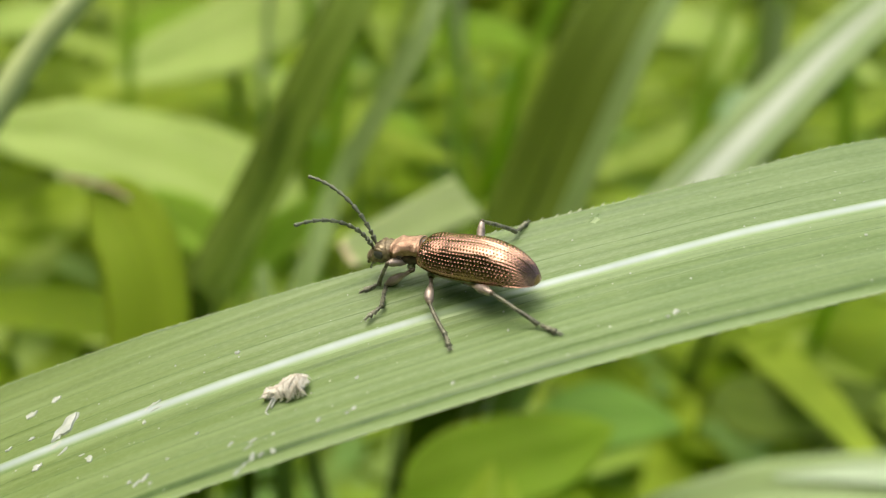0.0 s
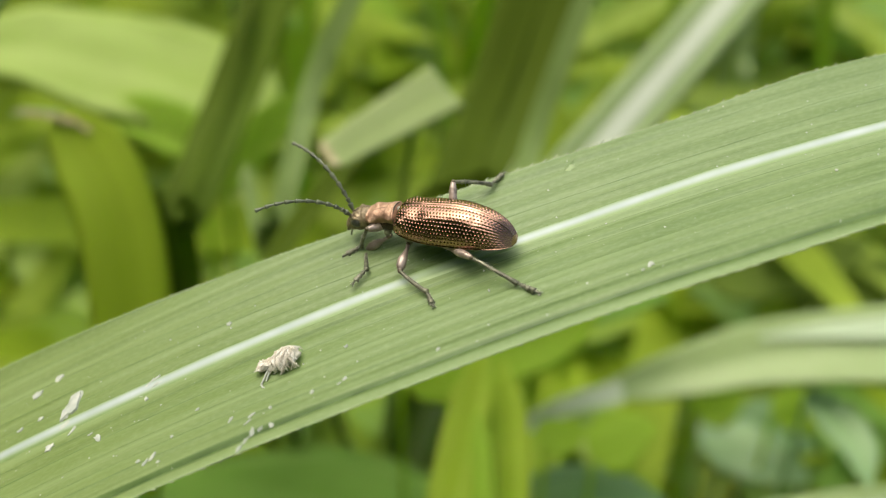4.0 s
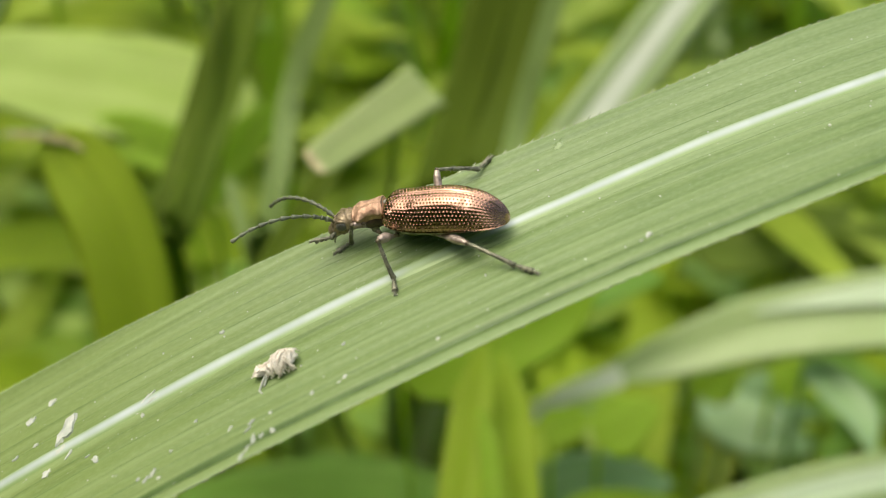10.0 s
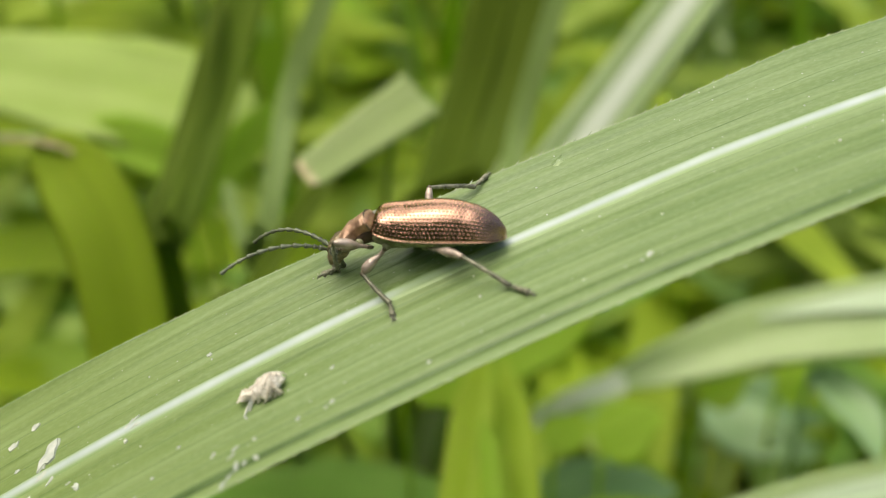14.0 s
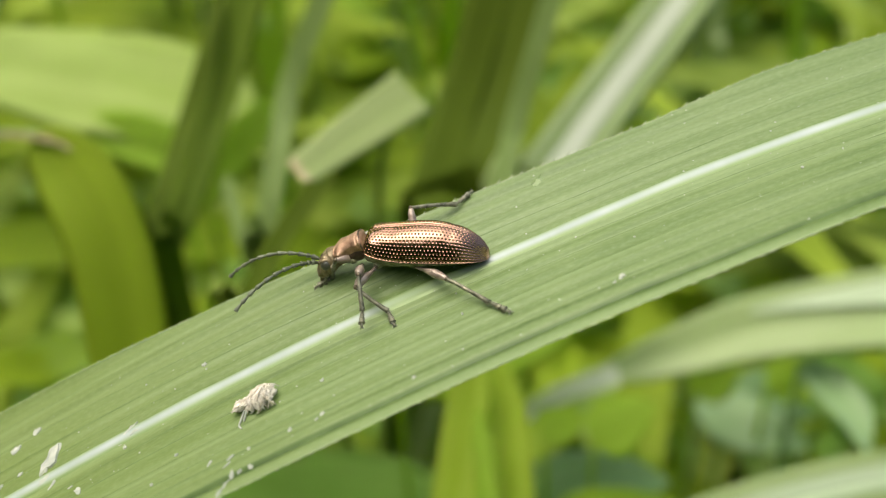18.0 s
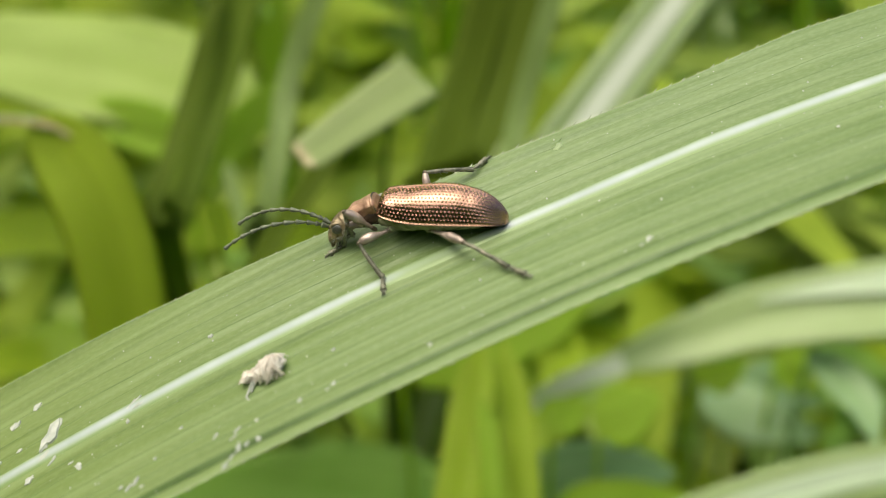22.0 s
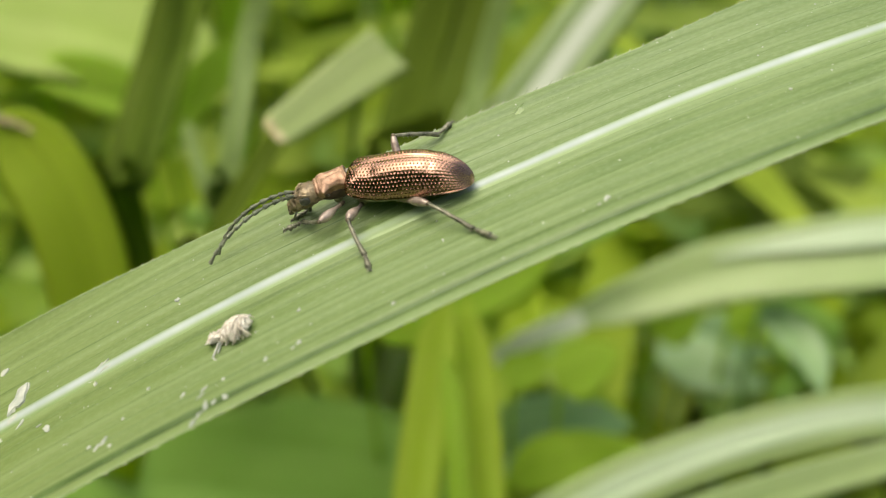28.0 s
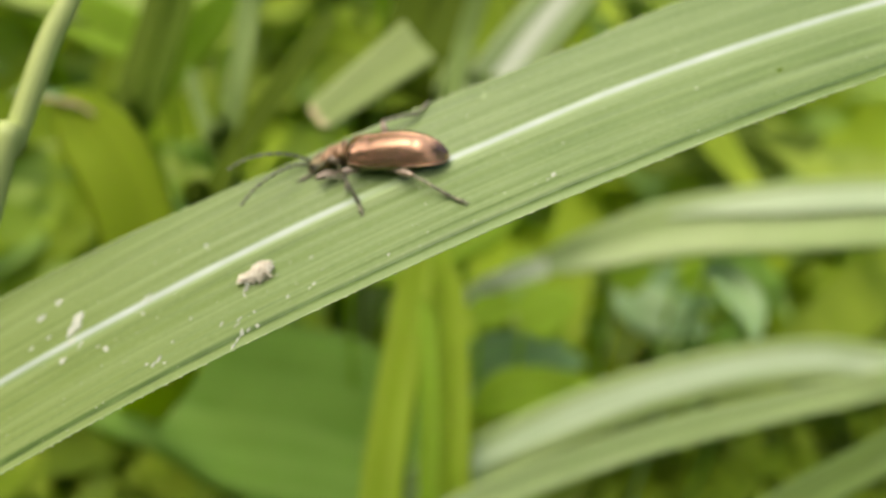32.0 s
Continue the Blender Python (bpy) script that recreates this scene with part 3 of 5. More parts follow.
# ---- the broad grass blade that carries the beetle; its own space: x along, y across, z off the face, millimetres ----
BEND = 192.0
# dark green that stands in for the shade in the margin fold
FURROW_SHADE = midrib_like("furrow_shade", (0.062, 0.115, 0.020), (0.145, 0.23, 0.062))
VEIN = midrib_like("vein_dark", (0.095, 0.160, 0.034), (0.20, 0.295, 0.095))
RIM = plain_material("rim_pale", (0.27, 0.36, 0.15), (0.38, 0.46, 0.25), 700.0, 0.45)
TOOTH = plain_material("tooth_pale", (0.26, 0.33, 0.15), (0.46, 0.51, 0.32), 900.0, 0.5)


def far_half(s):
    return float(np.interp(s, (-260, -120, -60, -25, -16, -9, -3, 8, 12, 18, 25, 30, 60, 150, 215), (2.6, 4.5, 6.2, 6.75, 6.15, 5.68, 5.12, 4.92, 4.82, 4.96, 5.58, 5.5, 5.3, 3.2, 0.05)))


def near_half(s):
    return float(np.interp(s, (-260, -120, -60, -20, -10, -2, 5, 15, 20, 33, 80, 150, 215), (2.8, 5.0, 6.6, 7.0, 7.1, 7.25, 7.3, 7.36, 7.2, 6.9, 5.8, 3.4, 0.05)))


def rib_line(s):
    """How far the midrib wanders from the middle."""
    return float(np.interp(s, (-60, -24, -17, -10, -3, 5, 9, 12, 17, 30, 80), (0.3, 0.28, 0.15, 0.08, 0.02, -0.13, -0.18, -0.13, 0.02, 0.0, 0.0)))


def on_blade(s, w, h=0.0):
    """The place s along and w across the blade, h above its face."""
    phi = (s - 1) / BEND
    ridge = 0.18 * max(w, 0.0)
    rib = 0.022 * math.sin(w * 6.3 + 0.7 * math.sin(w * 1.1)) + 0.007 * math.sin(w * 12.7 + 1.0 + math.sin(w * 0.7))
    edge = -w / near_half(s) if w < 0 else 0.0
    roll = 0.10 * max(0.0, edge - 0.88) / 0.12 - 0.12 * math.exp(-((edge - 0.865) / 0.020) ** 2)
    wave = 0.10 * noise.noise((s * 0.05, w * 0.15, 3.0))
    n = ridge + rib * (0.4 + 0.6 * min(1, abs(w) / 0.7)) + roll + wave * min(1, abs(w) / 4) + h
    y = -0.8 + (w if w < 0 else w * math.cos(0.18))
    return (1 + (BEND + n) * math.sin(phi), y, (BEND + n) * math.cos(phi) - BEND)


def build_blade():
    blade = new("reed_grass")
    tagged(blade, "broad arching green grass blade with white midrib and saw-toothed edges", "grass")
    ss = np.concatenate([np.linspace(-255, -40, 50)[:-1], np.linspace(-40, 45, 180), np.linspace(45, 214, 44)[1:]])
    fr = np.concatenate([-np.linspace(1, 0.05, 100), [-0.02, 0.02], np.linspace(0.05, 1, 76)])
    pts, uvs = [], []
    for s in ss:
        a, b = near_half(s), far_half(s)
        ws = [f * (a if f < 0 else b) for f in fr]
        row = [on_blade(s, w) for w in ws] + [on_blade(s, w, -0.03 - 0.19 * (1 - f ** 6)) for w, f in zip(reversed(ws[1:-1]), reversed(fr[1:-1]))]
        u = [(s * MM, w * MM) for w in ws] + [(s * MM, w * MM) for w in reversed(ws[1:-1])]
        pts.append(row)
        uvs.append(u + [u[0]])
    part("lamina", grid_mesh(pts, uvs, True), BLADE, blade)
    # midrib: a low pale ridge
    pts, uvs = [], []
    for s in ss:
        g = 0.44 * min(1.0, near_half(s) / 5) * (1 + 0.15 * noise.noise((s * 0.3, 0, 0)))
        mid = rib_line(s)
        row = []
        for k in range(9):
            x = -1 + k / 4
            row.append(on_blade(s, mid + x * g, 0.012 + 0.10 * math.sqrt(max(0, 1 - x * x)) - 0.03 * (abs(x) > 0.99)))
        pts.append(row)
        uvs.append([(s * MM, k / 8) for k in range(9)])
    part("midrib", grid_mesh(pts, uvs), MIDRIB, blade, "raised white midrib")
    # dark strip that paints the furrow's shade inside the near margin, and the main veins
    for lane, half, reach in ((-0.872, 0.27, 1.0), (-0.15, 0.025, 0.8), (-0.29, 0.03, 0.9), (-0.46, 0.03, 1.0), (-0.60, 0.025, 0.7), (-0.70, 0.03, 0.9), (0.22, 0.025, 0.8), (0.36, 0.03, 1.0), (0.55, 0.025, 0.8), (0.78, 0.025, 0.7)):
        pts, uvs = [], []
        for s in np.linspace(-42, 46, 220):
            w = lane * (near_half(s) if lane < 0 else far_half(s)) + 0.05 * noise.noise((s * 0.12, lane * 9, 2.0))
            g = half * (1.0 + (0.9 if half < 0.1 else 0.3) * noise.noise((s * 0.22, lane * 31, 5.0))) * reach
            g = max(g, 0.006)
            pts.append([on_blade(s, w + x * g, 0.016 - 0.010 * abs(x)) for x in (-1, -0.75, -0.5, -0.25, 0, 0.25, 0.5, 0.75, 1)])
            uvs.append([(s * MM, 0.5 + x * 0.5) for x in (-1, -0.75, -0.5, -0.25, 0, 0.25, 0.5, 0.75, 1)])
        part("vein", grid_mesh(pts, uvs), FURROW_SHADE if half > 0.1 else VEIN, blade, "dark furrow along the margin" if half > 0.1 else "")
    for half_width, side in ((near_half, -1), (far_half, 1)):
        line = [on_blade(s, side * (half_width(s) - 0.02), -0.01) for s in np.linspace(-120, 120, 241)]
        part("margin_rim", tube(line, (0.03, 0.035, 0.035, 0.03), 6, 480), RIM, blade, "thin pale hard rim")
    # saw teeth along both edges, leaning towards the tip
    rnd = random.Random(4)
    for side in (-1, 1):
        bm = bmesh.new()
        s = -42.0
        while s < 46:
            w0 = near_half(s) * -1 if side < 0 else far_half(s)
            big = (0.14 + 0.15 * rnd.random()) * (0.95 if side < 0 else 0.35 + 0.65 * min(1.0, max(0.0, (s + 5) / 15)))
            base = [on_blade(s, w0 - side * 0.04), on_blade(s + 0.20, w0 - side * 0.04)]
            tip = on_blade(s + 0.20 + big, w0 + side * big * 0.8, 0.02)
            low = [on_blade(s, w0 - side * 0.04, -0.08), on_blade(s + 0.13, w0 - side * 0.04, -0.08)]
            v = [bm.verts.new(Vector(q) * MM) for q in (*base, tip, *low)]
            for f in ((0, 1, 2), (3, 2, 4), (0, 2, 3), (1, 4, 2)):
                bm.faces.new([v[k] for k in f])
            s += 0.5 + 0.5 * rnd.random()
        tagged(part("saw_teeth", bm, TOOTH, blade, "tiny pale saw teeth on the margin", False), kind="stuff")
    return blade


def flake_mesh(size, ratio, seed, turn, s, w, lift=0.05):
    """A thin torn crumb of dried residue lying on the blade."""
    rnd = random.Random(seed)
    bm = bmesh.new()
    n = 11
    rim = []
    for k in range(n):
        a = 2 * math.pi * k / n
        r = size * (0.45 + 0.55 * rnd.random())
        x, y = r * math.cos(a), r * ratio * math.sin(a)
        rim.append((x * math.cos(turn) - y * math.sin(turn), x * math.sin(turn) + y * math.cos(turn)))
    top = [bm.verts.new(Vector(on_blade(s + x, w + y, lift * (0.6 + 0.8 * rnd.random()))) * MM) for x, y in rim]
    low = [bm.verts.new(Vector(on_blade(s + x * 1.05, w + y * 1.05, -0.02)) * MM) for x, y in rim]
    mid = bm.verts.new(Vector(on_blade(s, w, lift * 1.5)) * MM)
    for k in range(n):
        j = (k + 1) % n
        bm.faces.new((top[k], top[j], mid))
        bm.faces.new((low[k], low[j], top[j], top[k]))
    return bm


def build_flakes(blade):
    # long along, across, size, ratio, turn
    rows = ((-20.15, 1.40, 1.15, 0.52, 0.85), (-19.75, 1.85, 0.42, 0.50, 0.9), (-20.65, 0.95, 0.45, 0.55, 0.7), (-21.10, 3.75, 0.34, 0.7, 0.1), (-22.55, 3.3, 0.42, 0.55, 0.4),
            (-18.36, -1.85, 0.34, 0.6, 2.3), (-18.9, -1.3, 0.16, 0.6, 0.3), (-21.45, -0.8, 0.36, 0.75, 0.3), (-22.3, 1.55, 0.26, 0.5, 0.3), (-23.6, 1.45, 0.25, 0.5, 0.3),
            (-20.6, 0.25, 0.70, 0.30, 0.25), (-20.1, -0.3, 0.50, 0.26, 0.9), (-15.25, 0.36, 0.62, 0.22, 0.55), (-15.0, 0.05, 0.55, 0.20, 0.2), (-15.75, -0.1, 0.34, 0.45, 0.3), (-15.55, -0.62, 0.20, 0.7, 1.6),
            (-14.9, -4.85, 0.36, 0.40, 0.9), (-15.3, -5.05, 0.30, 0.34, 0.5), (-15.75, -4.8, 0.15, 0.8, 0.0), (-14.6, -5.35, 0.13, 0.8, 0.0), (-13.9, -4.1, 0.11, 0.8, 0.0),
            (-12.45, -3.04, 0.15, 0.6, 0.3), (-10.64, -4.69, 0.26, 0.30, 0.9), (-9.5, -5.0, 0.30, 0.26, 0.35), (-9.75, -5.3, 0.26, 0.24, 0.5), (-9.55, -6.0, 0.30, 0.42, 1.1), (-9.15, -6.05, 0.20, 0.4, 0.2),
            (-9.85, -6.45, 0.36, 0.28, 1.1), (-10.2, -6.85, 0.36, 0.36, 0.9), (-8.5, -5.0, 0.14, 0.7, 0.9), (-8.56, -6.08, 0.16, 0.7, 0.6), (-6.3, -5.09, 0.18, 0.6, 0.8),
            (-4.55, -5.1, 0.18, 0.5, 0.4), (-4.9, -5.25, 0.15, 0.4, 0.2), (-4.22, -2.97, 0.14, 0.7, 0.5), (0.21, -5.59, 0.15, 0.7, 0.5), (3.5, -2.96, 0.12, 0.5, 1.3), (3.65, -1.4, 0.08, 0.8, 0.0),
            (11.25, -5.05, 0.26, 0.55, 0.5), (10.78, -5.23, 0.15, 0.5, 0.2), (22.36, -2.45, 0.14, 0.7, 0.3), (-10.37, 2.02, 0.20, 0.7, 0.2))
    for k, (s, w, size, ratio, turn) in enumerate(rows):
        part("flake", flake_mesh(size, ratio, 50 + k, turn, s, w, 0.10 if size > 0.5 else 0.05), FLAKE, blade, "pale dry flake" if k == 0 else "", False)
    # chafed notch near the far edge, and a bruise farther along
    part("scar", flake_mesh(0.55, 0.5, 7, 0.6, 10.25, 3.75, 0.02), RIM, blade, "small pale chafed scar")
    part("scar_edge", flake_mesh(0.50, 0.16, 9, 0.35, 10.3, 4.05, 0.03), VEIN, blade, "dark upper edge of the scar")
    part("bruise", flake_mesh(0.34, 0.8, 8, 0.3, 27.7, -3.4, 0.012), OLIVE_BLADE, blade, "small dark green bruise")
    rnd = random.Random(12)
    bm = bmesh.new()
    for k in range(330):
        s = rnd.uniform(-32, 40)
        w = rnd.uniform(-6.6, 5.0)
        r = 0.022 + 0.045 * rnd.random() ** 3
        ring = [bm.verts.new(Vector(on_blade(s + r * math.cos(a), w + r * math.sin(a), 0.0)) * MM) for a in (0, 1.05, 2.1, 3.14, 4.2, 5.25)]
        top = bm.verts.new(Vector(on_blade(s, w, r * 0.9)) * MM)
        for j in range(6):
            bm.faces.new((ring[j], ring[(j + 1) % 6], top))
    tagged(part("specks", bm, FLAKE, blade, "scattered pale specks of dust", False), kind="stuff")


def build_lump():
    """A crumb of frass: a knobbly clump with fibres; its own space is that of the blade."""
    lump = new("frass_crumb")
    tagged(lump, "grey-beige fibrous frass crumb lying on the grass blade", "frass")
    rnd = random.Random(9)

    def place(x, y, z):
        """In the crumb's own space: x along its back, y across, z up."""
        return on_blade(-7.62 + x * 0.97 + y * 0.24, -2.46 + y * 0.97 - x * 0.10, z)

    # hollow core and the thinner tail
    for name, mid, size, seed in (("clump", (0.30, 0.05, 0.44), (0.74, 0.56, 0.40), 3), ("tail", (-0.88, 0.10, 0.26), (0.52, 0.32, 0.24), 8)):
        bm = bmesh.new()
        bmesh.ops.create_icosphere(bm, subdivisions=5, radius=1.0)
        for v in bm.verts:
            d = v.co.normalized()
            r = 1 + 0.22 * noise.noise(d * 1.7 + Vector((seed, 1, 2))) + 0.16 * noise.noise(Vector((d.x * 9, d.y * 3, d.z * 3))) + 0.09 * noise.noise(Vector((d.x * 22, d.y * 9, d.z * 9)))
            v.co = Vector(place(*(m + q * g * r for m, q, g in zip(mid, d, size)))) * MM
        part(name, bm, FRASS, lump)
    # fibres that arch over the back from side to side, with loose ends
    for k in range(110):
        x = rnd.uniform(-0.65, 1.0)
        w = 0.66 * math.sqrt(max(0.1, 1 - ((x - 0.34) / 1.02) ** 2))
        h = 0.22 + 0.60 * math.sqrt(max(0.05, 1 - ((x - 0.38) / 0.95) ** 2))
        a0 = rnd.uniform(-0.3, 2.2)
        a1 = a0 + rnd.uniform(0.5, 1.3)
        skew = rnd.uniform(-0.45, 0.45)
        lift = rnd.uniform(0.92, 1.07)
        line = [place(x + skew * (f - 0.5), -w * lift * math.cos(a0 + (a1 - a0) * f), 0.10 + (h - 0.05) * lift * math.sin(max(0.0, a0 + (a1 - a0) * f))) for f in (0, 0.33, 0.66, 1)]
        r = rnd.uniform(0.030, 0.058)
        part("fibre", tube([np.array(q) for q in line], (r * 0.5, r, r, r * 0.35), 5, 9), (FRASS, FIBRE, FIBRE, STRAND)[k % 4], lump)
    for k in range(26):
        x, y = rnd.uniform(-1.4, -0.5), rnd.uniform(-0.3, 0.4)
        z = 0.12 + 0.36 * max(0.0, 1 - ((x + 0.9) / 0.6) ** 2)
        d = np.array((rnd.uniform(-1, 1), rnd.uniform(-0.5, 0.5), rnd.uniform(-0.2, 0.2))) * 0.22
        p = np.array((x, y, z))
        part("fibre", tube([np.array(place(*(p - d))), np.array(place(*(p + np.array((0, 0, 0.05))))), np.array(place(*(p + d)))], (0.02, 0.04, 0.02), 5, 7), (FIBRE, STRAND)[k % 2], lump)
    for line in (((-0.75, -0.25, 0.20), (-1.0, -0.75, 0.10), (-1.1, -0.95, 0.05)), ((-1.08, -0.92, 0.06), (-0.98, -1.10, 0.05), (-0.86, -1.2, 0.05)), ((-0.60, -0.35, 0.2), (-0.78, -0.7, 0.10), (-0.82, -0.8, 0.05))):
        part("fibre", tube([np.array(place(*q)) for q in line], (0.05, 0.05, 0.03), 6, 8), FLAKE, lump)
    return lump


# ---- the beetle; its own space: x to the head, y to its left, z up from the wing-case margin, millimetres ----
def bronze_material(name, a, b, scale, rough, grain=0.08, deep=0.00002):
    m, nt = mat(name)
    v = coords(nt, "Object", (1, 1, 1))
    n = noisy(nt, v, scale, 4.0)
    c = mixed(nt, ramp(nt, n, [(0.3, 0.0), (0.7, 1.0)]).outputs[0], a, b)
    r = ramp(nt, noisy(nt, v, scale * 2.5, 3.0), [(0.3, rough), (0.7, rough + 0.10)]).outputs[0]
    finish(nt, c, r, 1.0, noisy(nt, v, scale * 6, 3.0), grain, deep)
    return m


BRONZE = bronze_material("bronze_wing", (0.315, 0.183, 0.118), (0.42, 0.258, 0.180), 500.0, 0.10, 0.20, 0.00002)
BRONZE_NECK = plain_material("bronze_neck", (0.35, 0.21, 0.135), (0.63, 0.42, 0.285), 2900.0, 0.54, 0.75, 0.9, 0.00005)
UNDERNECK = plain_material("neck_underside", (0.035, 0.025, 0.014), (0.11, 0.075, 0.045), 2600.0, 0.4, 0.4)
HEAD_BRONZE = plain_material("head_bronze", (0.12, 0.09, 0.05), (0.42, 0.33, 0.20), 2600.0, 0.45, 0.4)
HEAD_DARK = plain_material("head_dark", (0.055, 0.045, 0.03), (0.22, 0.18, 0.11), 2200.0, 0.45, 0.5)
FEMUR = plain_material("femur_bronze", (0.17, 0.13, 0.10), (0.54, 0.44, 0.36), 1300.0, 0.36, 0.4)
SHIN = plain_material("shin_dark", (0.040, 0.044, 0.026), (0.30, 0.29, 0.20), 2600.0, 0.42, 0.4)
BELLY = plain_material("belly_silver", (0.14, 0.15, 0.06), (0.36, 0.37, 0.22), 3000.0, 0.6, 0.2)
FEELER = plain_material("feeler_dark", (0.07, 0.08, 0.05), (0.22, 0.24, 0.155), 2600.0, 0.5, 0.2)
FEELER_PALE = plain_material("feeler_pale", (0.22, 0.22, 0.16), (0.34, 0.33, 0.24), 3000.0, 0.5, 0.1)
HAIR = plain_material("hair_pale", (0.34, 0.34, 0.26), (0.50, 0.49, 0.40), 3000.0, 0.6)
EYE = plain_material("eye_black", (0.035, 0.036, 0.026), (0.10, 0.10, 0.075), 6000.0, 0.3)
WING_X = (0.0, 0.08, 0.25, 0.6, 1.2, 2.0, 2.8, 3.5, 4.3, 5.0, 5.6, 6.1, 6.4, 6.55, 6.62)
WING_W = (0.92, 1.10, 1.24, 1.36, 1.45, 1.50, 1.48, 1.44, 1.36, 1.24, 1.07, 0.83, 0.57, 0.34, 0.004)
WING_H = (0.50, 0.76, 0.98, 1.18, 1.38, 1.53, 1.62, 1.65, 1.58, 1.42, 1.17, 0.84, 0.53, 0.29, 0.004)
WING_Z = (0.15, 0.12, 0.08, 0.02, -0.04, -0.06, -0.03, 0.01, 0.05, 0.08, 0.08, 0.06, 0.04, 0.02, 0.0)


FLANK = 1.40


def glide(x, xs, ys):
    """A smooth line through the knots."""
    k = min(max(int(np.searchsorted(xs, x)) - 1, 0), len(xs) - 2)
    h = xs[k + 1] - xs[k]
    f = (x - xs[k]) / h
    step = (ys[k + 1] - ys[k]) / h
    left = step if k == 0 else ((ys[k] - ys[k - 1]) / (xs[k] - xs[k - 1]) + step) / 2
    right = step if k == len(xs) - 2 else ((ys[k + 2] - ys[k + 1]) / (xs[k + 2] - xs[k + 1]) + step) / 2
    return ys[k] * (2 * f ** 3 - 3 * f * f + 1) + h * left * (f ** 3 - 2 * f * f + f) + ys[k + 1] * (3 * f * f - 2 * f ** 3) + h * right * (f ** 3 - f * f)


def wing_case(side):
    """One wing case with ten rows of punctures, a shoulder bump, a raised seam, a rim and furrows that run together at its end."""
    n, m = 420, 140
    pts = []
    for i in range(n):
        f = i / (n - 1)
        x = 6.62 * (f if f < 0.8 else 0.8 + 0.2 * math.sin((f - 0.8) / 0.2 * math.pi / 2))
        w, h, base = (glide(x, WING_X, q) for q in (WING_W, WING_H, WING_Z))
        w, h = max(w, 0.004), max(h, 0.004)
        close = min(1.0, h / 0.9)
        f = x / 6.62
        tail = min(1.0, max(0.0, (f - 0.70) / 0.22))
        row = []
        swing = np.linspace(0, FLANK, 120)
        run = np.hypot(np.diff(w * (np.sin(swing) / math.sin(FLANK)) ** 0.86), np.diff(h * ((np.cos(swing) - math.cos(FLANK) + 1e-9) / (1 - math.cos(FLANK))) ** 0.84))
        run = np.concatenate([[0], np.cumsum(run)])
        for j in range(m):
            g = j / (m - 1)
            a = float(np.interp(min(1.0, g / 0.97), run / run[-1], swing))
            lip = max(0.0, g - 0.97) / 0.03
            y = w * (math.sin(a) / math.sin(FLANK)) ** 0.86 - 0.22 * w * lip
            z = h * (max(0.0, math.cos(a) - math.cos(FLANK)) / (1 - math.cos(FLANK))) ** 0.84 - 0.07 * close * lip
            nrm = unit((0, math.sin(a) / w, math.cos(a) / h))
            lane = g * 12.0
            near = abs(lane - round(lane))
            pit = max(0.0, 1 - (near / 0.25) ** 2) if 0.6 < lane < 11.4 else 0.0
            beat = f * 35 + 0.5 * (round(lane) % 2) + 0.2 * noise.noise((f * 9, round(lane) * 3.1, 0.5))
            pit *= max(0.0, 1 - ((beat - round(beat)) / 0.25) ** 2)
            fade = min(1.0, f / 0.04) * (1 - 0.65 * tail) * (0.8 + 0.5 * noise.noise((beat * 0.8, lane * 2.0, 7.0)))
            furrow = 0.5 + 0.5 * math.cos(2 * math.pi * (lane - round(lane)))
            dent = 0.053 * pit * fade + (0.001 + 0.038 * tail) * furrow * close * (0.6 < lane < 11.4)
            bump = 0.10 * math.exp(-((f - 0.07) / 0.05) ** 2 - ((g - 0.62) / 0.14) ** 2)
            dip = -0.05 * math.exp(-((f - 0.22) / 0.06) ** 2 - ((g - 0.25) / 0.2) ** 2) - 0.035 * math.exp(-((f - 0.70) / 0.03) ** 2 - ((g - 0.30) / 0.14) ** 2)
            dip += 0.018 * noise.noise((f * 7, g * 3.5, side * 4.0))
            rim = (0.012 * math.exp(-((g - 0.965) / 0.012) ** 2) - 0.022 * math.exp(-((g - 0.935) / 0.014) ** 2) + 0.016 * math.exp(-((g - 0.032) / 0.016) ** 2) - 0.02 * math.exp(-(g / 0.012) ** 2) - 0.014 * math.exp(-((g - 0.085) / 0.018) ** 2)) * close
            k = (bump + dip + rim - dent) * min(1.0, close * 2)
            row.append((-x, side * (y + 0.006 * close + nrm[1] * k), base + z + nrm[2] * k))
        pts.append(row if side > 0 else row[::-1])
    return grid_mesh(pts)


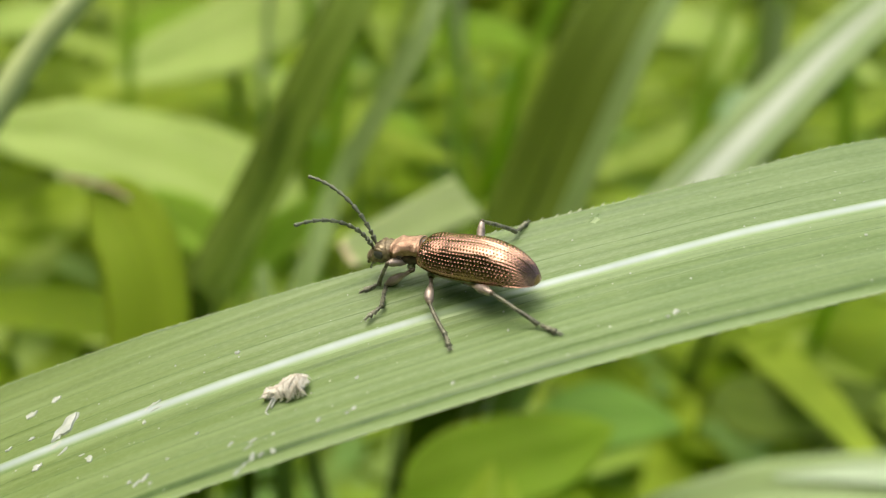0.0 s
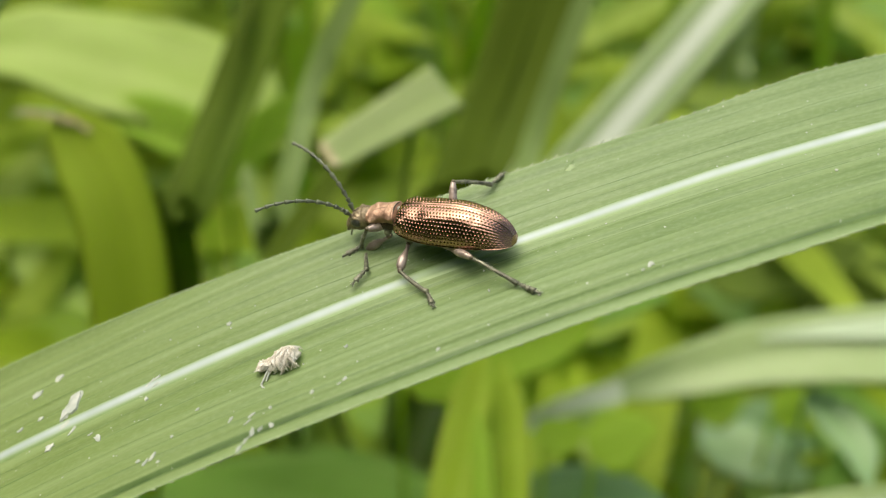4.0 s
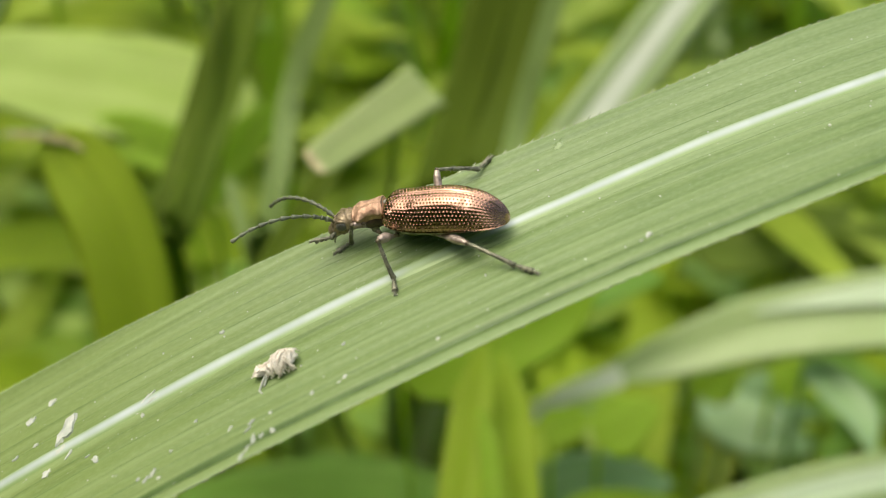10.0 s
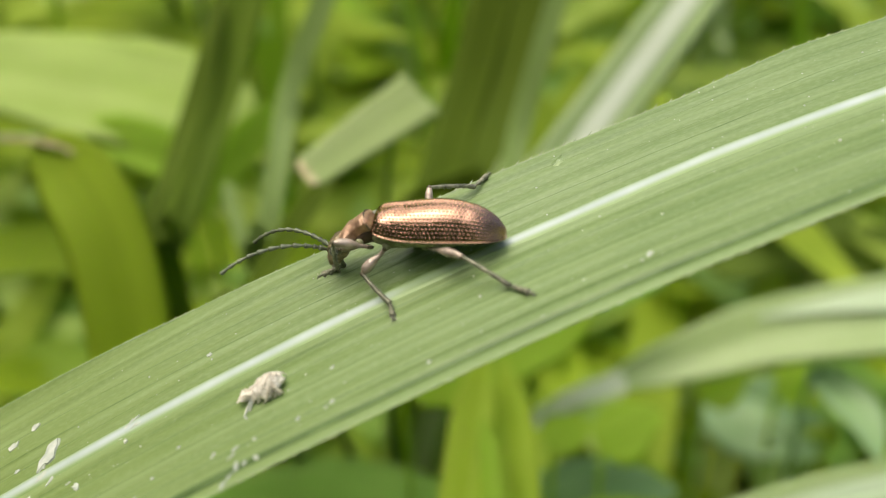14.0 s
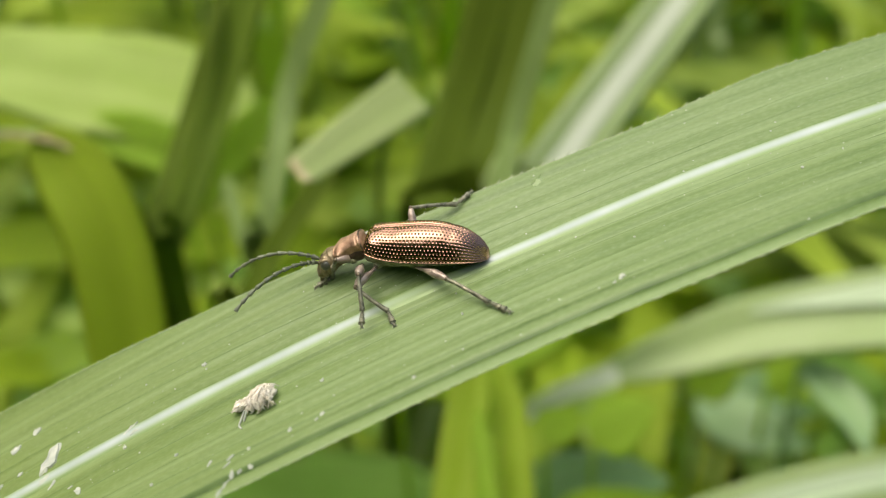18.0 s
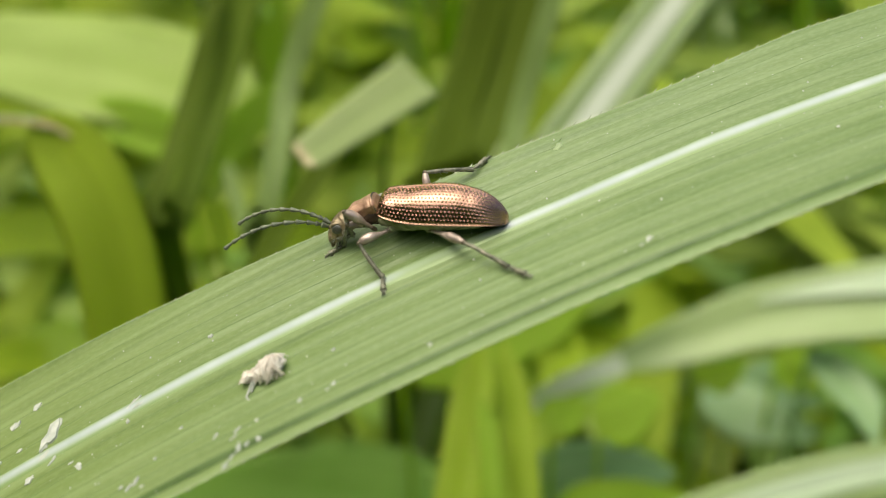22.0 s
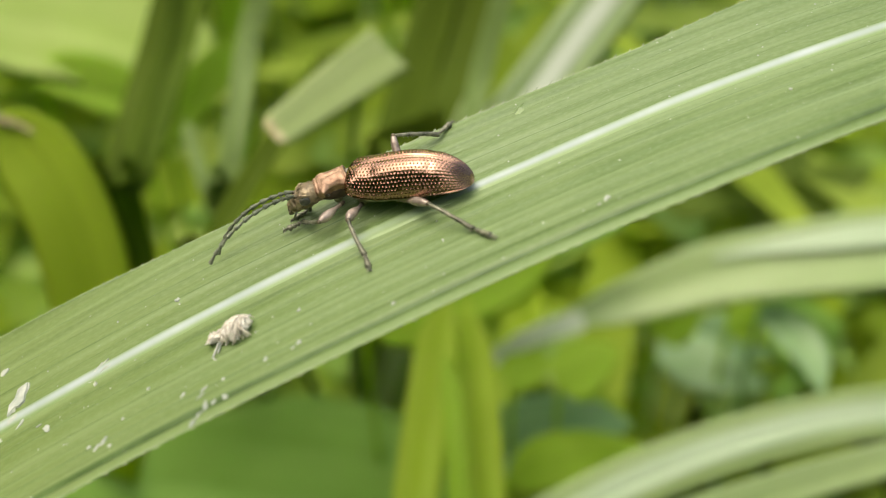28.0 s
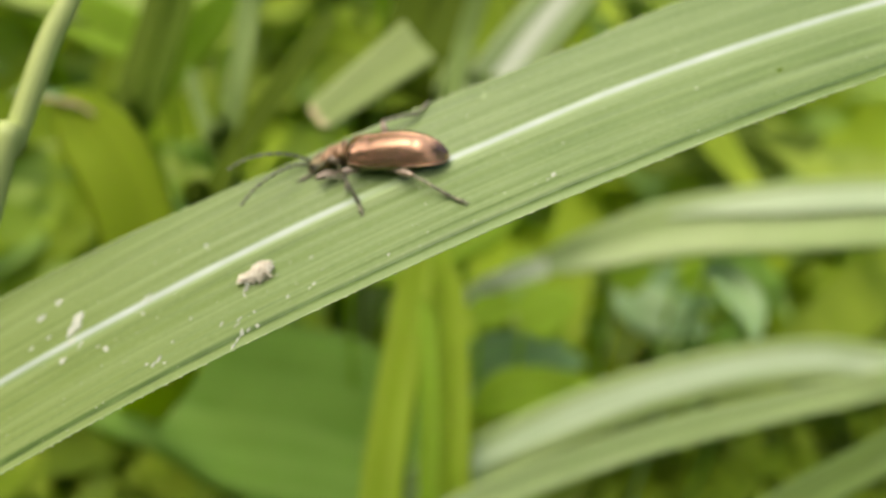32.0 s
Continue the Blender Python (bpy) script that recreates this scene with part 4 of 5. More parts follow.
def neck_shield():
    """The neck shield: waisted, with knobs at its front corners, a furrow along its middle, one across its base and a wrinkled skin."""
    pts = []
    n, sides = 110, 120
    for i in range(n):
        x = -0.12 + 2.55 * i / (n - 1)
        w = float(glide(x, (-0.12, 0.0, 0.3, 0.8, 1.3, 1.75, 2.1, 2.35, 2.43), (0.50, 0.74, 0.76, 0.67, 0.70, 0.80, 0.74, 0.58, 0.34)))
        h = float(glide(x, (-0.12, 0.0, 0.3, 0.9, 1.6, 2.1, 2.35, 2.43), (0.44, 0.60, 0.62, 0.60, 0.60, 0.54, 0.44, 0.26)))
        c = float(glide(x, (-0.12, 0.5, 1.2, 2.43), (0.12, 0.13, 0.10, -0.02)))
        row = []
        for k in range(sides):
            a = 2 * math.pi * k / sides
            cy, sz = math.cos(a), math.sin(a)
            y, z = w * math.copysign(abs(cy) ** 0.72, cy), h * math.copysign(abs(sz) ** 0.72, sz)
            y *= 1 - 0.40 * min(1.0, max(0.0, (0.26 - z) / 0.6))
            side = min(1.0, abs(y) / w)
            knob = 0.15 * math.exp(-((x - 1.85) / 0.20) ** 2 - ((z - 0.16) / 0.17) ** 2) + 0.07 * math.exp(-((x - 0.42) / 0.22) ** 2 - ((z - 0.22) / 0.16) ** 2) - 0.07 * math.exp(-((x - 1.15) / 0.3) ** 2 - ((z - 0.02) / 0.16) ** 2)
            furrow = -0.06 * math.exp(-(y / 0.07) ** 2 - ((x - 1.1) / 0.75) ** 4) - 0.05 * math.exp(-((x - 0.20) / 0.06) ** 2) - 0.035 * math.exp(-((x - 2.12) / 0.05) ** 2)
            hump = 0.05 * math.exp(-((x - 1.65) / 0.3) ** 2 - ((side - 0.5) / 0.22) ** 2)
            skin = 0.014 * noise.noise((x * 3.0, y * 4.0, z * 4.0)) + 0.008 * noise.noise((x * 13, y * 9, z * 9)) + 0.008 * noise.noise((x * 26, y * 22, z * 22))
            out = knob * side ** 3 + (furrow + hump if sz > 0 else 0.0) + skin
            row.append((x * 0.76, y + cy * out, c + z + sz * out))
        pts.append(row)
    bm = grid_mesh(pts, None, True)
    bm.verts.ensure_lookup_table()
    bm.faces.new([bm.verts[k] for k in range(sides)])
    bm.faces.new([bm.verts[(n - 1) * sides + k] for k in reversed(range(sides))])
    return bm


def lathe(xs, ws, hs, top, low, n=40, sides=36, square=0.85):
    """A closed body along x with half widths ws and half heights hs about the mid line (top + low) / 2."""
    pts = []
    if xs[0] > xs[-1]:
        xs, ws, hs, top = xs[::-1], ws[::-1], hs[::-1], top[::-1]
    for i in range(n):
        f = i / (n - 1)
        x = xs[0] + (xs[-1] - xs[0]) * f
        w, h = float(np.interp(x, xs, ws)), float(np.interp(x, xs, hs))
        c = float(np.interp(x, xs, top)) if top else 0.0
        row = []
        for k in range(sides):
            a = 2 * math.pi * k / sides
            cy, sz = math.cos(a), math.sin(a)
            row.append((x, w * math.copysign(abs(cy) ** square, cy), c + h * math.copysign(abs(sz) ** square, sz) * (low if sz < 0 else 1.0)))
        pts.append(row)
    bm = grid_mesh(pts, None, True)
    bm.verts.ensure_lookup_table()
    bm.faces.new([bm.verts[k] for k in range(sides)])
    bm.faces.new([bm.verts[(n - 1) * sides + k] for k in reversed(range(sides))])
    return bm


def rough_up(bm, amount, scale, seed=0):
    bm.normal_update()
    for v in bm.verts:
        q = v.co * (1000 * scale)
        v.co += v.normal * (MM * amount * noise.noise(q + Vector((seed, 0, 0))))
    return bm


def ball(centre, radii, sub=3):
    bm = bmesh.new()
    bmesh.ops.create_icosphere(bm, subdivisions=sub, radius=1.0)
    for v in bm.verts:
        v.co = Vector([(c + r * q) * MM for c, r, q in zip(centre, radii, v.co)])
    return bm


LEG = {"front": (2.00, 1.85, 1.15), "middle": (1.8, 2.1, 1.10), "hind": (2.4, 2.7, 1.35)}
HIP = {"front": (0.72, 0.50, -0.76), "middle": (-0.75, 0.82, -0.72), "hind": (-2.70, 0.82, -0.50)}


def bristles(length, start, radius, count, seed):
    """Short pale hairs standing off a leg joint that lies along x."""
    rnd = random.Random(seed)
    bm = bmesh.new()
    for k in range(count):
        x, a = start + (length - start) * rnd.random(), rnd.uniform(0, 6.28)
        d = np.array((0.55, math.cos(a), math.sin(a)))
        p = np.array((x, 0, 0.03)) + radius * 0.8 * np.array((0, math.cos(a), math.sin(a)))
        q = p + d * (0.06 + 0.07 * rnd.random())
        side = unit(np.cross(d, (1, 0, 0))) * 0.009
        v = [bm.verts.new(Vector(c) * MM) for c in (p + side, p - side, p + np.array((0.02, 0, 0)), q)]
        for f in ((0, 1, 3), (1, 2, 3), (2, 0, 3)):
            bm.faces.new([v[i] for i in f])
    return bm


def build_leg(kind, beetle):
    a, b, c = LEG[kind]
    fat = 0.23 if kind == "hind" else 0.26
    femur = part("femur", rough_up(tube([(0, 0, 0), (a * 0.3, 0, 0.0), (a * 0.62, 0, 0.05), (a * 0.84, 0, 0.04), (a, 0, 0)], (0.10, 0.10, fat, fat * 0.92, 0.12), 14, 30), 0.03, 5.0, 1), FEMUR, beetle, "club-shaped coppery thigh")
    part("knee", ball((a - 0.03, 0, 0), (0.17, 0.14, 0.14), 2), HEAD_DARK, femur, "dark knee")
    part("trochanter", rough_up(ball((0.10, 0, 0), (0.24, 0.13, 0.13), 2), 0.02, 6.0, 4), HEAD_DARK, femur, "dark root of the thigh")
    tibia = part("tibia", rough_up(tube([(0, 0, 0), (b * 0.35, 0, 0.05), (b * 0.75, 0, 0.04), (b, 0, 0)], (0.10, 0.10, 0.115, 0.15), 10, 24), 0.025, 6.0, 2), SHIN, beetle, "slender dark shin")
    tagged(part("bristles", bristles(b, b * 0.15, 0.11, 70, 3), HAIR, tibia, "short pale bristles", False), kind="stuff")
    part("spur", tube([(b * 0.97, 0.05, 0), (b + 0.12, 0.08, -0.04), (b + 0.18, 0.09, -0.07)], (0.03, 0.02, 0.006), 5, 6), SHIN, tibia)
    tarsus = part("tarsus", tube([(0, 0, 0.03), (c * 0.14, 0, 0.03), (c * 0.29, 0, 0.0)], (0.05, 0.08, 0.12), 10, 8), SHIN, beetle, "lobed foot with claws")
    for k, (x0, x1, r) in enumerate(((0.25, 0.5, 0.15), (0.46, 0.74, 0.18), (0.68, 0.98, 0.07))):
        part("tarsus_lobe", tube([(c * x0, 0, 0.03), (c * (x0 + x1) / 2, 0, 0.03), (c * x1, 0, 0.0)], (0.04, r * 0.75, r), 10, 9), SHIN, tarsus)
    tagged(part("bristles", bristles(c, c * 0.1, 0.11, 50, 5), HAIR, tarsus, "short pale bristles", False), kind="stuff")
    for y in (-1, 1):
        part("claw", tube([(c * 0.93, 0, 0.02), (c * 1.02, y * 0.06, 0.02), (c * 1.08, y * 0.10, -0.05)], (0.03, 0.025, 0.006), 5, 7), FEELER, tarsus)
    return femur, tibia, tarsus


def build_antenna(beetle):
    """A feeler of eleven joints, bowed upwards, from its root to 5 mm along x."""
    ant = None
    turn, length, x, z = radians(66), 0.0, 0.0, 0.0
    sizes = [0.46, 0.30, 0.48, 0.56, 0.62, 0.60, 0.58, 0.56, 0.54, 0.50, 0.54]
    total = sum(sizes)
    for k, s in enumerate(sizes):
        ang_k = radians(30) - turn * (length + s / 2) / total
        d = np.array((math.cos(ang_k), 0, math.sin(ang_k)))
        p = np.array((x, 0, z))
        r = 0.15 if k == 0 else 0.136 - 0.003 * k
        bm = tube([p, p + d * s * 0.5, p + d * s * 0.88, p + d * s], (r * 0.45, r * 0.85, r * 1.12, r * 0.6), 9, 12)
        if k == 0:
            ant = part("antenna", bm, FEELER, beetle, "dark jointed feeler")
        else:
            part("antenna_segment", bm, FEELER, ant)
            part("antenna_joint", ball(p, (0.045, 0.045, 0.045), 1), FEELER_PALE, ant)
        x, z, length = x + d[0] * s, z + d[2] * s, length + s
    return ant


def build_beetle():
    beetle = new("reed_beetle")
    tagged(beetle, "coppery bronze beetle cleaning its legs on the broad grass blade", "beetle")
    for side in (1, -1):
        part("wing_case", wing_case(side), BRONZE, beetle, "shiny bronze wing case with rows of pits")
    part("scutellum", ball((-0.10, 0, 0.76), (0.24, 0.20, 0.09), 3), FEELER_PALE, beetle, "small pale downy shield between the wing cases")
    part("abdomen", rough_up(lathe((0.05, -0.4, -1.5, -3.2, -5.0, -6.0, -6.35), (0.6, 1.02, 1.28, 1.26, 0.98, 0.5, 0.1), (0.42, 0.62, 0.72, 0.62, 0.42, 0.25, 0.1), (0.1, 0.0, -0.04, 0.0, 0.08, 0.12, 0.12), 1.0), 0.02, 4.0), BELLY, beetle, "silvery olive hairy underside")
    neck = part("pronotum", neck_shield(), BRONZE_NECK, beetle, "finely wrinkled copper neck shield")
    part("neck_rim", tube([(0.02, 0.70 * math.cos(a), 0.13 + 0.64 * math.sin(a)) for a in np.linspace(-0.3, 3.44, 14)], (0.045, 0.045), 8, 40), HEAD_DARK, neck)
    part("neck_spine", ball((1.25, 0.62, -0.06), (0.16, 0.10, 0.10), 2), HEAD_DARK, neck)
    part("neck_belly", rough_up(lathe((0.0, 0.5, 1.1, 1.65), (0.50, 0.56, 0.54, 0.40), (0.35, 0.42, 0.38, 0.26), (-0.28, -0.30, -0.28, -0.22), 1.0), 0.02, 4.0), UNDERNECK, neck)
    head = part("head", rough_up(lathe((-0.45, -0.1, 0.30, 0.60, 0.95, 1.20, 1.36, 1.44), (0.50, 0.62, 0.66, 0.62, 0.48, 0.40, 0.30, 0.16), (0.42, 0.54, 0.58, 0.54, 0.42, 0.32, 0.24, 0.14), (0.0, 0.02, 0.0, -0.05, -0.16, -0.24, -0.30, -0.32), 1.05, 60, 48), 0.07, 6.0, 5), HEAD_BRONZE, beetle, "small downy bronze head")
    for y in (1, -1):
        part("eye", ball((0.43, y * 0.56, 0.06), (0.30, 0.19, 0.28), 3), EYE, head, "round dark grey eye")
        part("brow", tube([(0.12, y * 0.55, 0.22), (0.40, y * 0.58, 0.37), (0.72, y * 0.46, 0.26)], (0.06, 0.09, 0.05), 8, 12), HEAD_BRONZE, head)
        part("cheek", ball((0.80, y * 0.36, -0.30), (0.26, 0.16, 0.20), 2), HEAD_BRONZE, head)
        part("mandible", tube([(1.20, y * 0.20, -0.40), (1.42, y * 0.19, -0.54), (1.50, y * 0.05, -0.66)], (0.12, 0.11, 0.03), 8, 9), HEAD_DARK, head)
        palp = part("palp", tube([(1.05, y * 0.24, -0.46), (1.22, y * 0.32, -0.66), (1.30, y * 0.30, -0.78)], (0.05, 0.06, 0.05), 7, 9), SHIN, head)
        part("palp_tip", tube([(1.30, y * 0.30, -0.77), (1.36, y * 0.27, -0.88), (1.42, y * 0.24, -0.97)], (0.05, 0.065, 0.02), 7, 8), SHIN, palp)
        part("antenna_socket", ball((0.80, y * 0.20, 0.28), (0.16, 0.13, 0.13), 2), HEAD_DARK, head)
    part("labrum", ball((1.30, 0, -0.34), (0.17, 0.24, 0.13), 2), HEAD_DARK, head)
    part("face_groove", tube([(0.25, 0, 0.57), (0.55, 0, 0.49), (0.85, 0, 0.25)], (0.02, 0.04, 0.02), 6, 12), HEAD_DARK, head)
    part("breast", rough_up(lathe((0.25, -0.1, -0.9, -1.8, -2.6), (0.30, 0.62, 0.86, 0.90, 0.5), (0.20, 0.34, 0.42, 0.40, 0.2), (-0.40, -0.46, -0.52, -0.46, -0.4), 1.0), 0.02, 4.0), BELLY, beetle)
    legs = {(kind, side): build_leg(kind, beetle) for kind in LEG for side in (1, -1)}
    feelers = {1: build_antenna(beetle), -1: build_antenna(beetle)}
    for kind, side in legs:
        x, y, z = HIP[kind]
        part("coxa", ball((x, side * (y - 0.05), z + 0.02), (0.24, 0.20, 0.22), 2), BELLY, beetle)
    return beetle, neck, head, legs, feelers


blade = build_blade()
build_flakes(blade)
lump = build_lump()
beetle, neck, head, legs, feelers = build_beetle()


# ---- the growth behind: blades and leaves, one thing each ----
def to_ground(points, lean=(0.0, 0.0)):
    """Carry a blade's lower end on down to the soil."""
    a, b = np.array(points[-2], float), np.array(points[-1], float)
    d = unit(b - a)
    end = np.array((b[0] + d[0] * 40 + lean[0], b[1] + 70 + lean[1], -4.0))
    mid = b + (b - a) * 0.6 * np.array((1, -0.2, 1))
    return [*points, tuple(mid), tuple((mid + end) / 2 + np.array((d[0] * 12, 0, 0))), tuple(end)]


def grass(points, width, material, label, face=(0, -0.85, 0.5), tip=30, fold=0.18, twist=0.3, rib=None, root=True, band=0.05, lean=(0.0, 0.0)):
    ob = new("tall_grass")
    tagged(ob, label, "grass", "grasses behind", "thing")
    pts = to_ground(points, lean) if root else list(points)
    bm, c, tan = ribbon(pts, width, face, lambda s: min(1.0, 0.12 + s * tip) * (1 - 0.35 * max(0, s - 0.6)), fold, twist)
    part("lamina", bm, material, ob)
    f = unit(face)
    if band > 0.08:
        strip, c, tan = ribbon([tuple(q + f * 0.25) for q in c[1::4]], width * band * 2.4, face, lambda s: min(1.0, 0.1 + 3 * s), fold, twist, 48, 9, 0.15)
        part("midrib", strip, rib, ob, "broad white midrib")
        return ob
    part("midrib", tube([q + f * 0.05 for q in c[1::5]], (width * band * 0.4, width * band, width * band, width * band), 8), rib or material, ob)
    return ob


def broad(points, width, material, label, face=(0, -0.6, 0.8), cup=0.12, round_tip=0.7, stalk=True, name="weed_plant"):
    """An ovate leaf along control points from stalk end to tip, with its stalk down to the soil."""
    ob = new(name)
    tagged(ob, label, "plant", "weeds behind", "thing")
    bm, c, tan = ribbon(points, width, face, lambda s: max(0.03, math.sin(math.pi * min(1, s ** round_tip)) ** 0.7), cup, 0.15, 36, 11, 0.3)
    for v in bm.verts:
        v.co.z += 0.0016 * noise.noise(v.co * 90)
        v.co.x += 0.0022 * noise.noise(v.co * 70 + Vector((5, 0, 0)))
    part("lamina", bm, material, ob)
    f = unit(face)
    part("midrib", tube([q + f * 0.08 for q in c[1:-2:4]], (0.16, 0.06), 6), material, ob)
    for k in (6, 11, 16, 21):
        for s in (-1, 1):
            side = unit(np.cross(tan[k], f)) * s
            a = c[k] + f * 0.06
            part("side_vein", tube([a, a + side * width * 0.18 + tan[k] * width * 0.10 + f * width * cup * 0.2, a + side * width * 0.32 + tan[k] * width * 0.24 + f * width * cup * 0.36], (0.05, 0.04, 0.02), 5, 7), material, ob)
    if stalk:
        p = np.array(points[0], float)
        part("stalk", tube([tuple(p), (p[0] + 3, p[1] + 4, p[2] * 0.55), (p[0] + 6, p[1] + 6, -4)], (0.4, 0.5, 0.7), 7, 16), material, ob)
    return ob


grass([(-20.4, 128.6, 232.4), (-21.4, 124.4, 227.0), (-24.2, 118.9, 218.7), (-29.6, 112.7, 203.1), (-32.4, 105.5, 194.7), (-35.5, 98.5, 186.6)], 5.8, DARK_BLADE, "dark olive upright grass blade, out of focus", tip=9)
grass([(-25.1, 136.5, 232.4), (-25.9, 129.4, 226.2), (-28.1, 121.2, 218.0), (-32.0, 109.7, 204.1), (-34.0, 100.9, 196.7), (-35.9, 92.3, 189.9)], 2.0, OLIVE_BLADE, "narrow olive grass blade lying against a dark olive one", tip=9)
grass([(-8.7, 118.7, 233.1), (-9.7, 114.7, 228.2), (-11.4, 109.9, 221.4), (-18.3, 103.0, 206.3), (-19.7, 95.0, 198.5), (-21.1, 88.2, 190.7)], 2.9, GREY_BLADE, "slender grey-green grass blade, out of focus", tip=12)
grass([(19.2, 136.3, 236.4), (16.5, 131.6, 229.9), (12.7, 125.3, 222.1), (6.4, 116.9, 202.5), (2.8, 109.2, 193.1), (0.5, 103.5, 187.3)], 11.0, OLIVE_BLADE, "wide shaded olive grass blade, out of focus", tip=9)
grass([(23.9, 126.1, 237.1), (21.2, 121.6, 231.1), (17.9, 115.8, 224.7), (10.4, 105.4, 202.5), (8.2, 99.2, 195.9), (6.7, 93.9, 190.7)], 2.8, GREY_BLADE, "narrow grey-green grass blade beside a wide olive one", tip=12)
grass([(71.3, 157.5, 242.9), (58.9, 146.9, 232.4), (47.5, 136.7, 222.7), (32.7, 121.9, 209.1), (26.2, 115.9, 202.8), (18.7, 108.5, 195.9), (11.9, 101.6, 189.9)], 8.4, PALE_BLADE, "leaning green grass blade with a broad pale midrib catching the light", rib=WHITE_RIB, tip=9, band=0.14, fold=0.12)
long_blade = new("tall_grass")
tagged(long_blade, "long arching pale green grass blade with a white sheen", "grass", "grasses behind", "thing")
LONG = [(17.7, 98.6, 159.9), (24.5, 98.6, 162.8), (34.1, 98.8, 166.6), (44.9, 99.1, 170.4), (60.8, 97.5, 174.2), (78.5, 96.0, 177.0), (99.0, 92.5, 179.0), (150, 118, 165), (172, 122, 80), (178, 124, -4)]
bm, c, tan = ribbon(LONG, 11.5, (0, -0.6, 0.8), lambda s: float(np.interp(s, (0, 0.06, 0.11, 0.17, 0.24, 0.34, 0.45, 1.0), (0.14, 0.18, 0.28, 0.52, 0.68, 0.84, 1.0, 0.8))), 0.20, 0.2, 60, 11, 0.25)
part("lamina", bm, PALE_BLADE, long_blade)
# the sky's sheen on the upper half, laid on as a white ribbon
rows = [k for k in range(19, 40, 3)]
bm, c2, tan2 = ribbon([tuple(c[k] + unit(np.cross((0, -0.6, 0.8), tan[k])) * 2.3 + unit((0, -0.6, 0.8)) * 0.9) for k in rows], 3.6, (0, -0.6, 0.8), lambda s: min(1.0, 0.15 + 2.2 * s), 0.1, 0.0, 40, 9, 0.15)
part("painted_sheen", bm, WHITE_BLADE, long_blade, "broad white band along the upper half")
bm, c2, tan2 = ribbon([(25.0, 97.4, 163.4), (17.7, 97.2, 160.4), (14.2, 96.6, 158.3), (10.8, 96.0, 156.8)], 3.2, (0, -0.6, 0.8), lambda s: 1.0 - 0.25 * s, 0.1, 0.2, 20, 9, 0.2)
part("tip", bm, WHITE_RIB, long_blade, "pale turned tip")
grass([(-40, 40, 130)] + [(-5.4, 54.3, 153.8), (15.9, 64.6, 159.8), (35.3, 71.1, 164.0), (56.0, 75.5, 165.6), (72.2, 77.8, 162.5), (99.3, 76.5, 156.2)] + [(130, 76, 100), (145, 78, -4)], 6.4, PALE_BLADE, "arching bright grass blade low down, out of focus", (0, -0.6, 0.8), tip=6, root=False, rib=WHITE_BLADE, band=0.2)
grass([(-20, 42, 150)] + [(5.2, 51.6, 161.5), (25.1, 58.9, 165.0), (44.2, 64.4, 166.4), (66.3, 69.6, 167.7), (89.7, 74.1, 171.4)] + [(130, 78, 130), (150, 80, -4)], 4.0, PALE_BLADE, "narrow arching green grass blade low down", (0, -0.6, 0.8), tip=6, root=False)
grass([(20, 40, 140)] + [(38.8, 46.8, 166.0), (57.7, 54.8, 172.0), (78.8, 63.3, 178.9)] + [(130, 78, 120), (150, 80, -4)], 4.6, GREY_BLADE, "grey-green grass blade bending over low down", (0, -0.6, 0.8), tip=6, root=False)
grass([(4.4, 80.6, 181.6), (2.5, 73.0, 174.7), (0.9, 64.3, 169.1), (-0.5, 55.5, 164.0), (-1.1, 47.5, 157.5)], 5.2, YOUNG_BLADE, "upright yellow-green young blade, out of focus", (0.15, -0.75, 0.65), tip=10)
grass([(6.8, 83.2, 178.0), (7.8, 74.8, 172.2), (8.1, 66.1, 167.1), (7.9, 57.4, 162.5), (7.3, 49.5, 155.5)], 4.8, YOUNG_BLADE, "upright yellow-green young blade beside another", (-0.15, -0.75, 0.65), tip=10)
grass([(3.9, 75.8, 176.6), (4.6, 69.7, 174.5), (4.9, 62.5, 171.1), (4.9, 54.7, 165.5), (4.5, 47.2, 157.5)], 2.4, LIME_LEAF, "narrow bright shoot between two young blades", (0, -0.75, 0.65), tip=8)

# the blade that bends over, with a withered patch at the bend
spotted = new("tall_grass")
tagged(spotted, "yellow-green blade bent over with a withered brown fold", "grass", "grasses behind", "thing")
bm, c, tan = ribbon(to_ground([(-45.4, 91.0, 202.6), (-42.2, 89.4, 200.6), (-38.6, 86.3, 197.3), (-36.2, 83.3, 192.2), (-34.9, 80.4, 185.0), (-34.6, 77.6, 176.0)], (-70, 40)), 9.4, (0.1, -0.85, 0.5), lambda s: min(1.0, math.sqrt(0.10 + 5 * s)) * (1 - 0.5 * max(0, s - 0.5)), 0.10, 0.1, 60, 11, 0.2)
part("lamina", bm, SPOTTED_LEAF, spotted)
bm, c, tan = ribbon([(-39.8, 90.5, 200.5), (-42.1, 91.4, 202.1), (-45.6, 91.9, 202.6), (-50.9, 92.5, 202.6)], 3.0, (0.0, 0.1, 1.0), lambda s: 0.5 + 0.5 * math.sin(math.pi * min(1, s * 0.8)), 0.1, 0.2, 24, 7, 0.15)
part("folded_tip", bm, BLUE_LEAF, spotted, "tip folded over")
bm, c, tan = ribbon([(-40.8, 89.6, 201.8), (-42.7, 90.1, 202.7), (-45.9, 90.4, 203.2), (-50.2, 90.9, 203.3)], 0.8, (0.1, -0.85, 0.5), lambda s: 0.35 + 0.65 * math.sin(math.pi * min(1, s * 0.9)) + 0.1 * math.sin(17 * s), 0.1, 0.2, 24, 7, 0.1)
part("withered_fold", bm, FADED, spotted, "withered brown fold")
